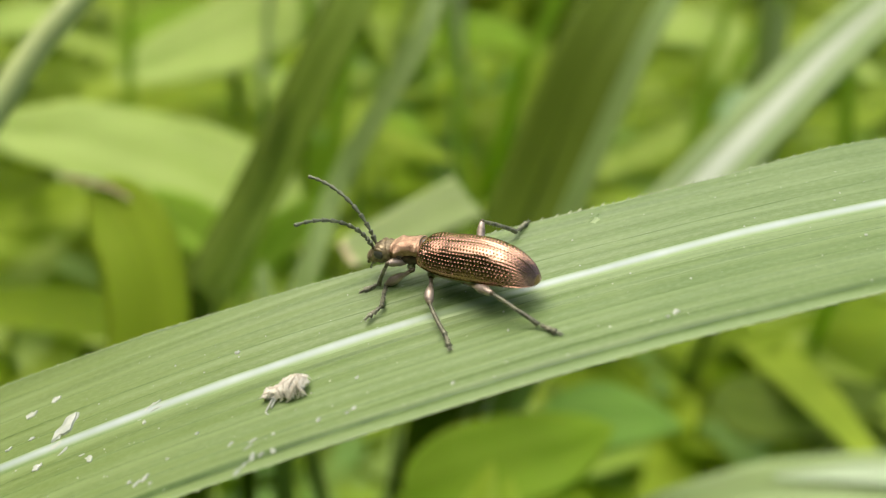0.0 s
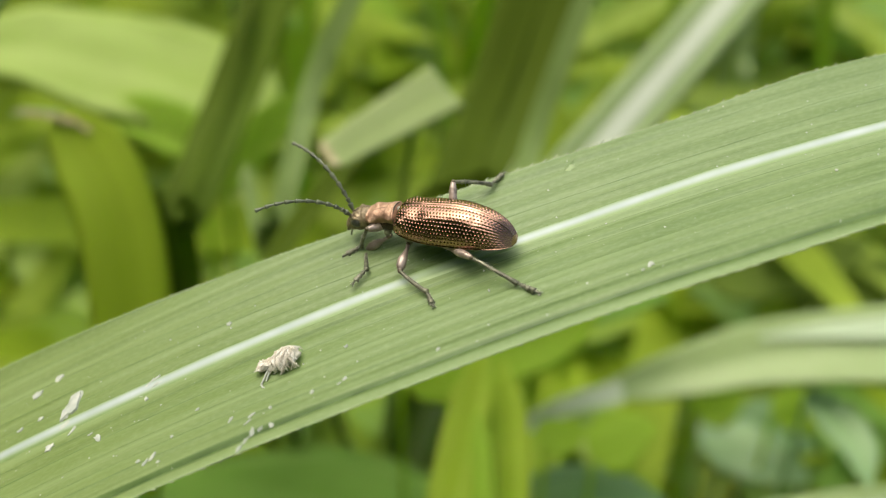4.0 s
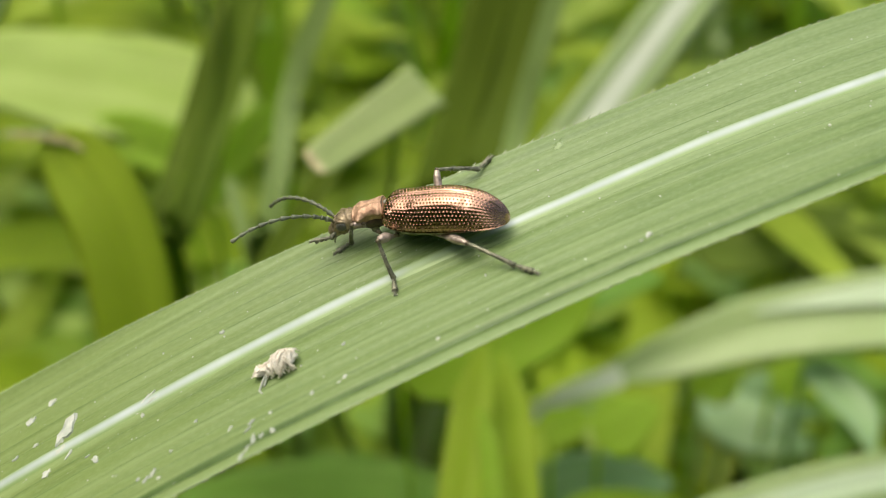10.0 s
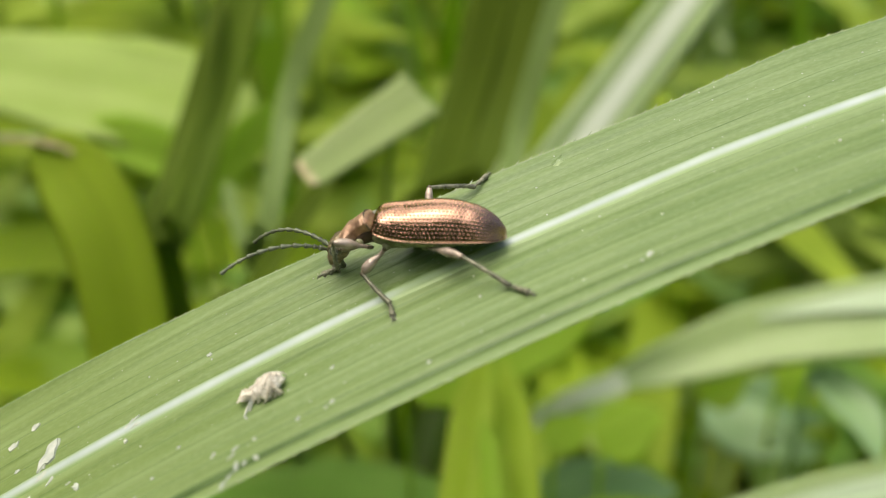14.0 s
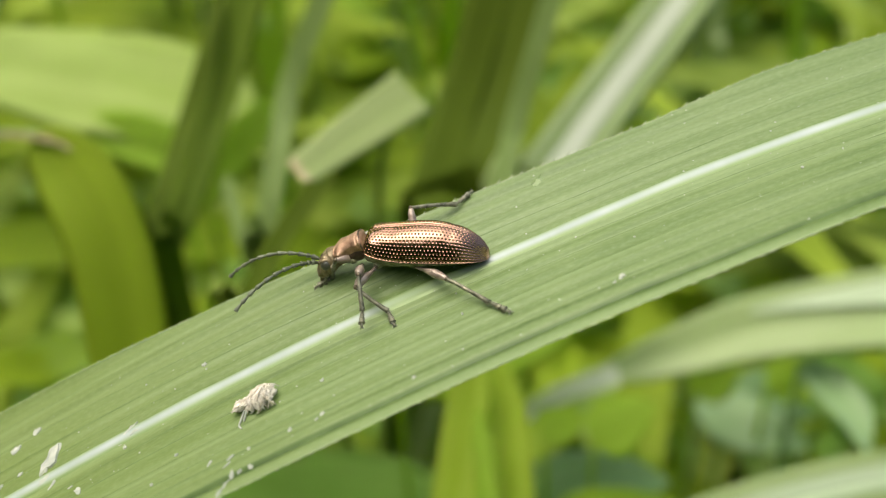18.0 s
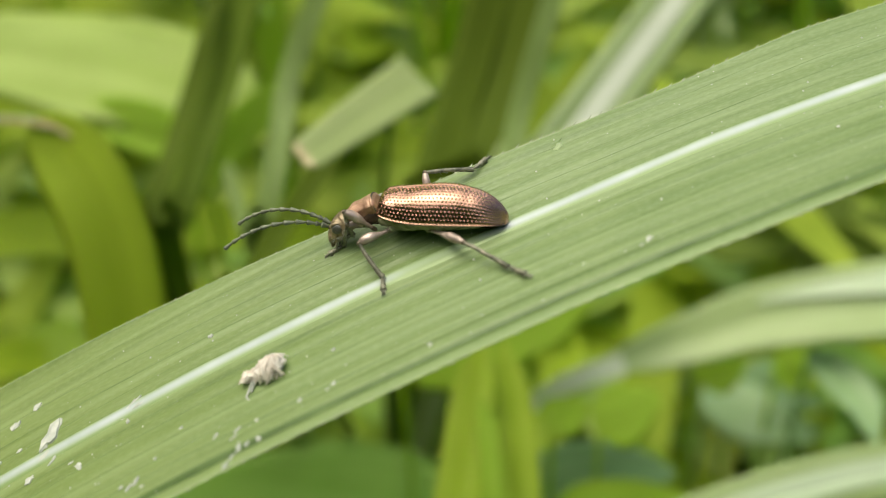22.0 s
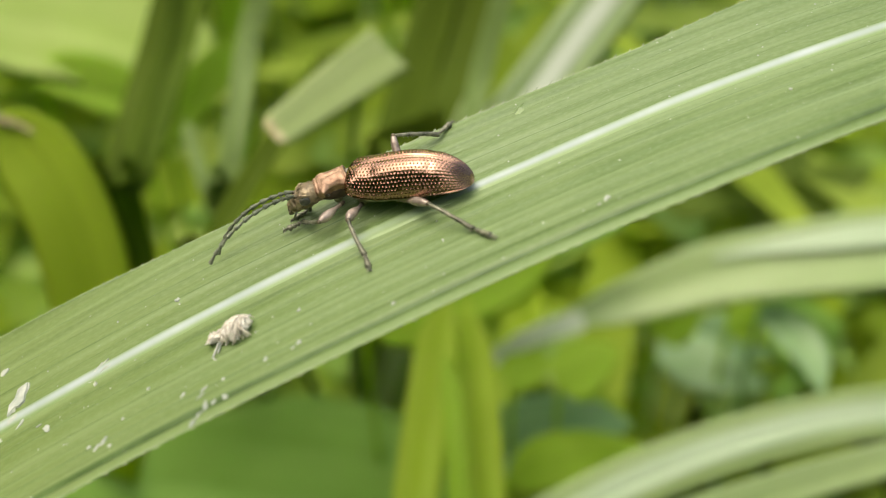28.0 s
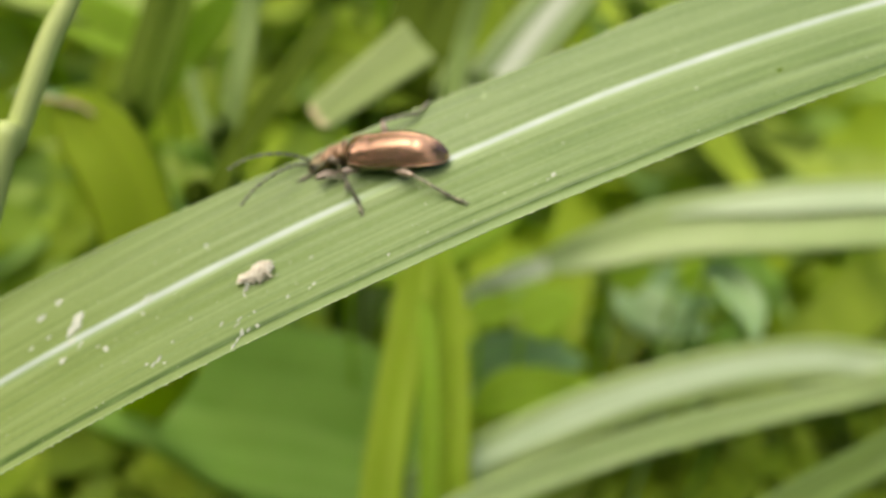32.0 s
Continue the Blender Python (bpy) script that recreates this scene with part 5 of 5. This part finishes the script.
for spine, wide in (([(-40.3, 88.8, 200.1), (-41.3, 88.6, 199.6), (-42.3, 88.4, 199.3)], 0.5), ([(-42.0, 87.8, 198.3), (-43.4, 87.6, 197.9), (-44.5, 87.8, 198.2)], 0.4)):
    bm, c, tan = ribbon(spine, wide, (0.1, -0.85, 0.5), lambda s: max(0.05, math.sin(math.pi * s)), 0.1, 0.2, 14, 7, 0.1)
    part("withered_patch", bm, STRAW, spotted, "small straw-coloured patch")
# the bitten-off leaf end, folded over
cut = new("bitten_grass")
tagged(cut, "pale green leaf end bitten off with a dry brown edge", "grass", kind="thing")
bm, c, tan = ribbon([(-13.1, 80.5, 204.3), (-8.0, 86.1, 206.1), (-2.0, 92.6, 208.2)], 6.3, (0.1, -0.75, 0.7), lambda s: 0.60 + 0.40 * s, 0.08, 0.0, 24, 9, 0.2)
part("lamina", bm, CUT_BLADE, cut)
bm, c, tan = ribbon([tuple(np.array([(-13.1, 80.5, 204.3), (-8.0, 86.1, 206.1), (-2.9, 91.8, 208.0)][0]) + np.array(q)) for q in ((-0.5, -0.55, -0.1), (0, 0, 0.02), (0.35, 0.45, 0.08))], 3.5, (0.1, -0.75, 0.7), lambda s: 0.8 + 0.2 * s + 0.06 * math.sin(40 * s), 0.08, 0.0, 10, 9, 0.22)
part("dry_edge", bm, DRY, cut, "dry brown bitten edge")
gx, gy, gz = [(-2.9, 91.8, 208.0)][0]
bm, c, tan = ribbon([(gx, gy, gz), (gx - 2, gy + 4, gz - 3), (gx - 5, gy + 12, gz - 24), (gx - 6, gy + 16, gz - 70), (gx - 6, gy + 18, -4)], 1.0, (0.4, -0.85, 0.3), None, 0.1, 0.2, 30, 9, 0.2)
part("stalk", bm, GREY_BLADE, cut)

broad([(-29.8, 124.7, 192.1), (-54.0, 125.6, 197.6), (-81.7, 125.2, 200.8)], 20, PALE_LEAF, "large pale green leaf, out of focus")
broad([(-36.0, 107.6, 184.4), (-31.9, 111.9, 189.8), (-27.7, 115.6, 194.3), (-25.1, 118.6, 197.4)], 7.5, LIME_LEAF, "yellow-green leaf, out of focus", (0.3, -0.6, 0.75))
broad([(-35.8, 116.0, 188.9), (-45.8, 117.5, 191.5), (-57.8, 119.8, 193.5)], 8, LIME_LEAF, "long yellow-green leaf below a pale one", round_tip=0.75)
broad([(-43.9, 195.3, 225.0), (-59.3, 188.6, 209.3), (-82.9, 177.9, 198.2)], 26, PALE_LEAF, "pale sunlit leaf far behind")
broad([(9.7, 85.5, 132.1), (-12.4, 90.1, 134.0), (-32.2, 94.4, 133.5), (-59.2, 97.6, 133.1)], 31, BROAD_LEAF, "large heart-shaped green leaf low down, out of focus", round_tip=0.62)
broad([(8.8, 85.2, 147.7), (19.2, 87.5, 152.0), (30.9, 87.7, 152.1)], 10, BLUE_LEAF, "dull blue-green leaf low down")
broad([(12.5, 78.7, 151.3), (23.3, 79.8, 154.1), (36.4, 80.1, 152.9)], 8, LIME_LEAF, "yellow-green leaf low down")
broad([(-6.2, 92.2, 166.8), (8.2, 91.7, 174.9), (18.5, 92.1, 181.2)], 13, LIME_LEAF, "bright yellow-green leaf under the beetle's grass")
broad([(11.0, 96.3, 177.1), (19.5, 97.6, 179.3), (28.4, 97.8, 178.9)], 9, BROAD_LEAF, "green leaf under the beetle's grass")
for (x, y, z), r, material, what in (((24.1, 85.7, 164.5), 4.4, LIME_LEAF, "lime"), ((16.4, 85.8, 164.6), 3.0, LIME_LEAF, "lime"), ((43.0, 107.1, 155.6), 4.4, LIME_LEAF, "lime"),
                                     ((56.2, 109.2, 153.2), 4.4, LIME_LEAF, "lime"), ((70.4, 117.7, 143.8), 8.0, BROAD_LEAF, "mid-green")):
    broad([(x - r, y - 1, z - 1), (x, y, z), (x + r, y + 1, z + 1.0)], r * 1.9, material, "small round " + what + " leaf of a weed, out of focus", (0, -0.45, 0.9))

broad([(50.9, 97.7, 165.2), (54.6, 91.6, 162.6), (55.7, 85.3, 159.8)], 6.5, SILVER_LEAF, "pale silvery leaf overlapping a mid-green one")
broad([(62.1, 95.7, 161.8), (56.3, 91.4, 158.3), (50.7, 88.3, 157.0)], 5, BROAD_LEAF, "fresh green leaf of a weed under the arching blades")
broad([(24.6, 104.3, 138.2), (29.9, 104.7, 139.1), (36.1, 104.3, 138.2)], 6, LIME_LEAF, "small lime leaf between silvery ones")
broad([(44.3, 116.9, 142.5), (51.8, 111.4, 141.0), (58.4, 105.0, 141.9)], 11, SILVER_LEAF, "pale silvery green leaf of a weed, out of focus")
broad([(50.4, 119.2, 142.5), (58.6, 117.2, 142.9), (68.4, 115.7, 140.4)], 9, BLUE_LEAF, "blue-green leaf of a weed between silvery ones")
broad([(13.4, 101.6, 135.9), (21.3, 101.0, 139.0), (31.3, 101.0, 139.0)], 8, BLUE_LEAF, "pale blue-green leaf low down, out of focus")

grass([(-8.1, 95.2, 204.9), (-11.2, 91.5, 201.4), (-14.8, 87.5, 197.3), (-18.5, 83.2, 192.9), (-21.8, 78.5, 188.0)], 2.6, OLIVE_BLADE, "thin olive grass blade leaning behind the bitten one", tip=20, lean=(0.0, 70.0))
grass([(-27.5, 99.0, 194.2), (-25.4, 94.4, 190.1), (-22.9, 89.9, 186.2)], 2.0, GREY_BLADE, "very narrow pale grass blade, out of focus", tip=20)
for (x, y, z), r, material, what in zip([(-120.6, 209.9, 202.7), (-81.8, 218.0, 204.9), (-51.6, 210.4, 195.3), (-6.0, 229.3, 210.8), (48.3, 229.4, 218.4), (62.3, 218.5, 201.8), (-24.4, 203.9, 188.6), (83.1, 226.9, 212.8)], (15, 19, 11, 16, 14, 11, 9, 13), (PALE_LEAF, LIME_LEAF, PALE_LEAF, LIME_LEAF, PALE_LEAF, SILVER_LEAF, LIME_LEAF, PALE_LEAF), ("pale", "lime", "pale", "lime", "pale", "silvery", "lime", "pale")):
    broad([(x - r, y + 2, z - 3), (x, y, z), (x + r * 0.9, y - 2, z - 1)], r * 1.1, material, "sunlit " + what + " green leaf high up far behind", (0.05, -0.45, 0.9))
# two leaves whose shade comes from their dark material
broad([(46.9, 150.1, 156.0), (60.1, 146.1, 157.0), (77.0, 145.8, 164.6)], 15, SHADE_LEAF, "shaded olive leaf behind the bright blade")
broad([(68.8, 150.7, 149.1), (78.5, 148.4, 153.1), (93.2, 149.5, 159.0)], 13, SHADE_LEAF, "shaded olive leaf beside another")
# slender blades between the wide ones
rnd = random.Random(31)
for k in range(16):
    x, y = -70 + 9.5 * k + rnd.uniform(-4, 4), rnd.uniform(165, 215)
    lean = rnd.uniform(-14, 20)
    top = 232 + 0.45 * (y - 118) + rnd.uniform(-30, 16)
    grass([(x + lean * 1.5, y + 4, top), (x + lean * 0.9, y + 1, top - 22), (x + lean * 0.4, y - 3, top - 46), (x, y - 6, top - 72)], rnd.uniform(1.6, 3.6),
          (LIME_LEAF, GREY_BLADE, PALE_BLADE, LIME_LEAF)[k % 4], ("yellow-green", "grey-green", "pale green", "fresh green")[k % 4] + " slender grass blade far behind, out of focus", tip=rnd.uniform(6, 16))
stem = new("grass_culm")
tagged(stem, "thin pale green stem standing close to the beetle's grass", "stem", kind="thing")
part("stalk", tube([(-13.3, 35.0, 238.8), (-14.5, 32.2, 235.6), (-15.4, 29.6, 233.1), (-16.3, 28.3, 231.4), (-17.0, 27.1, 229.7), (-17.8, 25.8, 227.7), (-18.7, 24.3, 225.4)] + [(-30, 12, 190), (-34, 10, 100), (-36, 10, -4)], (0.42, 0.48, 0.50, 0.60), 12, 70), CULM, stem)
part("node", ball((-33, 10.5, 120), (0.7, 0.7, 0.9), 2), STEM, stem, "swollen stem joint")


def undergrowth(name, label, count, seed, near, far, stops, size, high, lean):
    """A dense weave of small leaves of one growth, joined."""
    rnd = random.Random(seed)
    verts, faces = [], []
    for k in range(count):
        y = near + (far - near) * rnd.random() ** 1.3
        x = rnd.uniform(-1, 1) * (40 + y * 0.75)
        top = float(np.interp(y, (60, 120, 300, 900), high)) * (4.6 if y > 1600 else 1.0)
        z = top * (rnd.random() ** 0.8 if y > 1600 else 1 - 0.45 * rnd.random() ** 1.6)
        l = size * (0.6 + 0.9 * rnd.random()) * (1 + y / 400)
        w = l * rnd.uniform(0.28, 0.6) * lean
        a, b = rnd.uniform(0, 6.28), rnd.uniform(-0.7, 0.7)
        d = np.array((math.cos(a) * math.cos(b), math.sin(a) * math.cos(b), math.sin(b)))
        s = unit(np.cross(d, (rnd.uniform(-0.4, 0.4), -0.6, 0.8)))
        u = np.cross(s, d)
        p = np.array((x, y, z))
        i = len(verts)
        for f, g in ((0, 0.06), (0.2, 0.75), (0.45, 1.0), (0.72, 0.7), (1.0, 0.03)):
            c = p + d * l * f - u * l * 0.25 * f * f
            verts += [c - s * w * g / 2, c - u * w * g * 0.12, c + s * w * g / 2]
        for r in range(4):
            q = i + r * 3
            faces += [(q, q + 3, q + 4, q + 1), (q + 1, q + 4, q + 5, q + 2)]
    me = bpy.data.meshes.new(name)
    me.from_pydata([tuple(v * MM) for v in verts], [], faces)
    me.materials.append(stuff_material(name + "_green", stops, 0.75 if near > 400 else 0.45))
    me.polygons.foreach_set("use_smooth", [True] * len(me.polygons))
    tagged(new(name, me), label, "plants", kind="stuff")


undergrowth("leafy_weeds", "dense yellow-green weeds behind, far out of focus", 5200, 21, 140, 420,
            [(0.0, (0.16, 0.25, 0.015)), (0.18, (0.38, 0.52, 0.03)), (0.5, (0.50, 0.66, 0.055)), (0.75, (0.30, 0.50, 0.15)), (1.0, (0.58, 0.74, 0.18))], 14, (110, 120, 190, 300), 1.0)
undergrowth("grass_tangle", "tangle of narrow grass leaves far behind", 900, 22, 170, 600,
            [(0.0, (0.20, 0.29, 0.015)), (0.4, (0.38, 0.50, 0.04)), (1.0, (0.48, 0.60, 0.14))], 60, (100, 130, 215, 400), 0.22)
undergrowth("far_hedge", "far green growth closing the view", 3200, 23, 420, 1500,
            [(0.0, (0.26, 0.38, 0.02)), (0.3, (0.56, 0.70, 0.08)), (1.0, (0.74, 0.80, 0.30))], 42, (200, 250, 260, 700), 0.9)
undergrowth("low_weeds", "low weeds and moss covering the soil", 4000, 24, 20, 300,
            [(0.0, (0.09, 0.14, 0.01)), (0.5, (0.27, 0.39, 0.025)), (1.0, (0.42, 0.54, 0.06))], 12, (75, 100, 110, 110), 1.0)


def meadow():
    """Low dark weeds added all round the camera, outside its view, to darken the beetle's reflections."""
    rnd = random.Random(27)
    verts, faces = [], []
    for k in range(5200):
        a, r = rnd.uniform(0, 2 * math.pi), 60 + 1900 * rnd.random() ** 0.7
        x, y = r * math.cos(a), r * math.sin(a)
        if y > 15 and abs(x) < 45 + y * 0.8:
            continue
        l = (20 + r * 0.035) * rnd.uniform(0.7, 1.5)
        p = np.array((x, y, rnd.uniform(15, 75 + r * 0.06)))
        d = unit((rnd.uniform(-1, 1), rnd.uniform(-1, 1), rnd.uniform(-0.2, 0.9)))
        s = unit(np.cross(d, (rnd.uniform(-0.5, 0.5), rnd.uniform(-0.5, 0.5), 1)))
        u = np.cross(s, d)
        i = len(verts)
        for f, g in ((0, 0.06), (0.25, 0.8), (0.5, 1.0), (0.75, 0.65), (1.0, 0.03)):
            c = p + d * l * f - u * l * 0.2 * f * f
            verts += [c - s * l * 0.2 * g, c - u * l * g * 0.05, c + s * l * 0.2 * g]
        for q in range(i, i + 12, 3):
            faces += [(q, q + 3, q + 4, q + 1), (q + 1, q + 4, q + 5, q + 2)]
    me = bpy.data.meshes.new("unseen_weeds")
    me.from_pydata([tuple(v * MM) for v in verts], [], faces)
    me.materials.append(stuff_material("meadow_green", [(0.0, (0.04, 0.07, 0.01)), (0.6, (0.08, 0.14, 0.02)), (1.0, (0.14, 0.22, 0.03))], 0.3))
    tagged(new("unseen_weeds", me), "low dark green weeds covering the clearing", "plants", kind="stuff")


meadow()


def added_trees():
    """Dark leafy trees added all round to darken the beetle's reflections, closest behind the camera, low to the right
    to keep its tail bright.
    """
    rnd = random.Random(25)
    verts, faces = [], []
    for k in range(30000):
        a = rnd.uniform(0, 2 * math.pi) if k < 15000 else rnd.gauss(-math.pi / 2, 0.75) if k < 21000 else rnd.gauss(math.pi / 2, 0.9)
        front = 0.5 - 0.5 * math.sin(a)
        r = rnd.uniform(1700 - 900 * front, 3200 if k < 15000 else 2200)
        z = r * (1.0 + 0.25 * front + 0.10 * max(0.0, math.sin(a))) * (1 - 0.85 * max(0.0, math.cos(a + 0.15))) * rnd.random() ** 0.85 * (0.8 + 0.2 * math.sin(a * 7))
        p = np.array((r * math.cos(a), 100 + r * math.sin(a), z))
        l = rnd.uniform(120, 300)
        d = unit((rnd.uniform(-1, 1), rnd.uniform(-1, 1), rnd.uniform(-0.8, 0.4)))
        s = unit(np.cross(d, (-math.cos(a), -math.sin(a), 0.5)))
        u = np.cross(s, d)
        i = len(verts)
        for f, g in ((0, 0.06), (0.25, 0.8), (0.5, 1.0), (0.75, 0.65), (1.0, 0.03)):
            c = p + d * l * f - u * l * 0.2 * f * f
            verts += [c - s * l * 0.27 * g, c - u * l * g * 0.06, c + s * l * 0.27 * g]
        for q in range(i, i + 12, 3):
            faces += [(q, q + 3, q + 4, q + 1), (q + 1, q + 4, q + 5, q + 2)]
    me = bpy.data.meshes.new("added_trees")
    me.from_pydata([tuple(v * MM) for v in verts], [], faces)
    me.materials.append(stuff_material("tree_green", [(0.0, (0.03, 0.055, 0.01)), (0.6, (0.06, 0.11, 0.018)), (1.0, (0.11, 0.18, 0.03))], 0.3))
    tagged(new("added_trees", me), "dark leafy trees closing the clearing all round", "trees", kind="stuff")


added_trees()


# ---- what moves: the blade sways, the crumb rides on it, the beetle cleans its legs ----
def basis(origin, x, up):
    """A pose at origin, its x along x and its z near up."""
    x = Vector(x).normalized()
    y = Vector(up).cross(x).normalized()
    z = x.cross(y)
    m = Matrix((x, y, z)).transposed().to_4x4()
    m.translation = Vector(origin) * MM
    return m


def bend_leg(kind, side, hip, foot, flat, up, swing=None):
    """Thigh, shin and foot poses for a leg from hip to foot (millimetres, beetle's space); flat: the foot lies on the blade."""
    a, b, c = LEG[kind]
    hip, foot, up = Vector(hip), Vector(foot), Vector(up)
    out = foot - hip
    away = (out - up * out.dot(up)).normalized()
    if kind == "middle":
        away = (away + Vector((-0.35, 0.3 * side, 0))).normalized()
    toe = away if flat else (out.normalized() + away * 0.4).normalized()
    ankle = foot - toe * c * 1.02 + up * (0.16 if flat else 0.0)
    d = ankle - hip
    reach = min(max(d.length, abs(a - b) + 0.05), (a + b) * 0.995)
    d = d.normalized() * reach
    ankle = hip + d
    lift = {("front", 1): Vector((0.1, 0.7, -1.0)), ("middle", 1): Vector((0.5, 0.8, 0.9)), ("middle", -1): Vector((-1.0, -0.3, -0.2)),
            ("front", -1): up * 1.0 + Vector((-0.3, 0.5, 0)), ("hind", 1): up * 0.40 + Vector((-0.7, 0.4, 0)), ("hind", -1): up * 0.55 + Vector((0.15, -0.35, 0))}[(kind, side)]
    pole = (lift - d.normalized() * lift.dot(d.normalized())).normalized()
    if swing is not None:
        rise = (up - d.normalized() * up.dot(d.normalized())).normalized()
        pole = rise * math.cos(swing) + d.normalized().cross(rise) * math.sin(swing)
    f = (a * a + reach * reach - b * b) / (2 * reach)
    knee = hip + d.normalized() * f + pole * math.sqrt(max(0.0, a * a - f * f))
    return basis(hip, knee - hip, pole), basis(knee, ankle - knee, pole), basis(ankle, foot - ankle, up)


def motions():
    walk(cam, [(t, pose(x * MM, y * MM, z * MM, rx, ry, rz)) for t, x, y, z, rx, ry, rz in PATH], [(0, 0.69, 6500, 5), (4, 0.63, 6500, 5), (9, 0.63, 6550, 5), (26, 0.63, 6600, 5), (32, 0.63, 6900, 5)])
    sway = {t: pose(x * MM, y * MM, z * MM, rx, ry, rz) for t, x, y, z, rx, ry, rz in SWAY}
    walk(blade, list(sway.items()))
    walk(lump, list(sway.items()))
    # two blades behind bow in the breeze: seconds, to the right and down, millimetres
    for thing, rows in ((spotted, ((0, 0, -1.8), (2, -0.8, -0.4), (4, -1.4, 0.6), (7, -1.0, 0.3), (9, 0, 0), (20, -1.2, 0), (25, -0.6, 0.1), (27.5, -0.6, 3.2), (28.5, 1.0, 5.0), (29.5, 2.1, 6.6), (30, 2.9, 7.7), (30.5, 4.2, 8.6), (31, 4.5, 8.4), (31.5, 4.5, 8.0), (32, 5.2, 8.6))),
                        (cut, ((0, 0, 0), (9, 0, 0), (13, -0.4, 0.7), (20, -1.2, 0.8), (25, -0.3, 0.7), (27.5, -0.3, 1.8), (28.5, 0.6, 2.5), (29.5, 1.3, 2.9), (31, 2.4, 3.8), (31.5, 3.3, 4.5), (32, 4.4, 5.2)))):
        walk(thing, [(t, pose(dx * MM, -0.6 * dy * MM, -0.8 * dy * MM)) for t, dx, dy in rows])
    body, necks, heads = [], [], []
    steps = {key: ([], [], []) for key in legs}
    swings = {1: [], -1: []}
    for t, u, v, h, yaw, pitch, roll, nod, turn, *more in GAIT:
        tip = {1: Vector(more[0:3]), -1: Vector(more[3:6])}
        feet = {("front", 1): Vector(more[6:9]), ("middle", 1): Vector(more[9:12]), ("front", -1): Vector((-3.35, 2.5, 0.62)),
                ("middle", -1): Vector((0.7, 3.5, 0.62)), ("hind", 1): Vector((5.8, -5.38, 0.04)), ("hind", -1): Vector((6.85, 4.15, 0.9))}
        m = pose(u * MM, v * MM, h * MM, 0, 0, yaw) @ pose(0, 0, 0, 0, -pitch, 0) @ pose(0, 0, 0, roll, 0, 0)
        body.append((t, sway[t] @ m))
        back = m.inverted()
        bend = pose(0.10 * MM, 0, 0.12 * MM, 0, nod, turn)
        necks.append((t, bend))
        hm = bend @ pose(2.0 * MM, 0, -0.02 * MM, 0, 5 + 0.25 * nod, 0)
        heads.append((t, hm))
        for side in (1, -1):
            root = hm @ Vector((0.86 * MM, side * 0.20 * MM, 0.36 * MM))
            swings[side].append((t, basis(root / MM, tip[side] - root / MM, (0.0, side * 0.15, 1.0))))
        up = (back.to_3x3() @ Vector((0, 0, 1))).normalized()
        for key, foot in feet.items():
            kind, side = key
            hx, hy, hz = HIP[kind]
            hip = Vector((hx, hy * side, hz))
            if kind == "front":
                hip = (bend @ (Vector((hx - 0.10, hy * side, hz - 0.12)) * MM)) / MM
            swing = None if side < 0 or kind == "hind" else radians(float(np.interp(t, KNEE_T, KNEE_FRONT if kind == "front" else KNEE_MIDDLE)))
            flat = not (key == ("front", 1) and foot.z > 0.55)
            for rows, p in zip(steps[key], bend_leg(kind, side, hip, (back @ (foot * MM)) / MM, flat, up, swing)):
                rows.append((t, p))
    walk(beetle, body)
    walk(neck, necks)
    walk(head, heads)
    for side in (1, -1):
        walk(feelers[side], swings[side])
    for key, bones in legs.items():
        for bone, rows in zip(bones, steps[key]):
            walk(bone, rows)


motions()
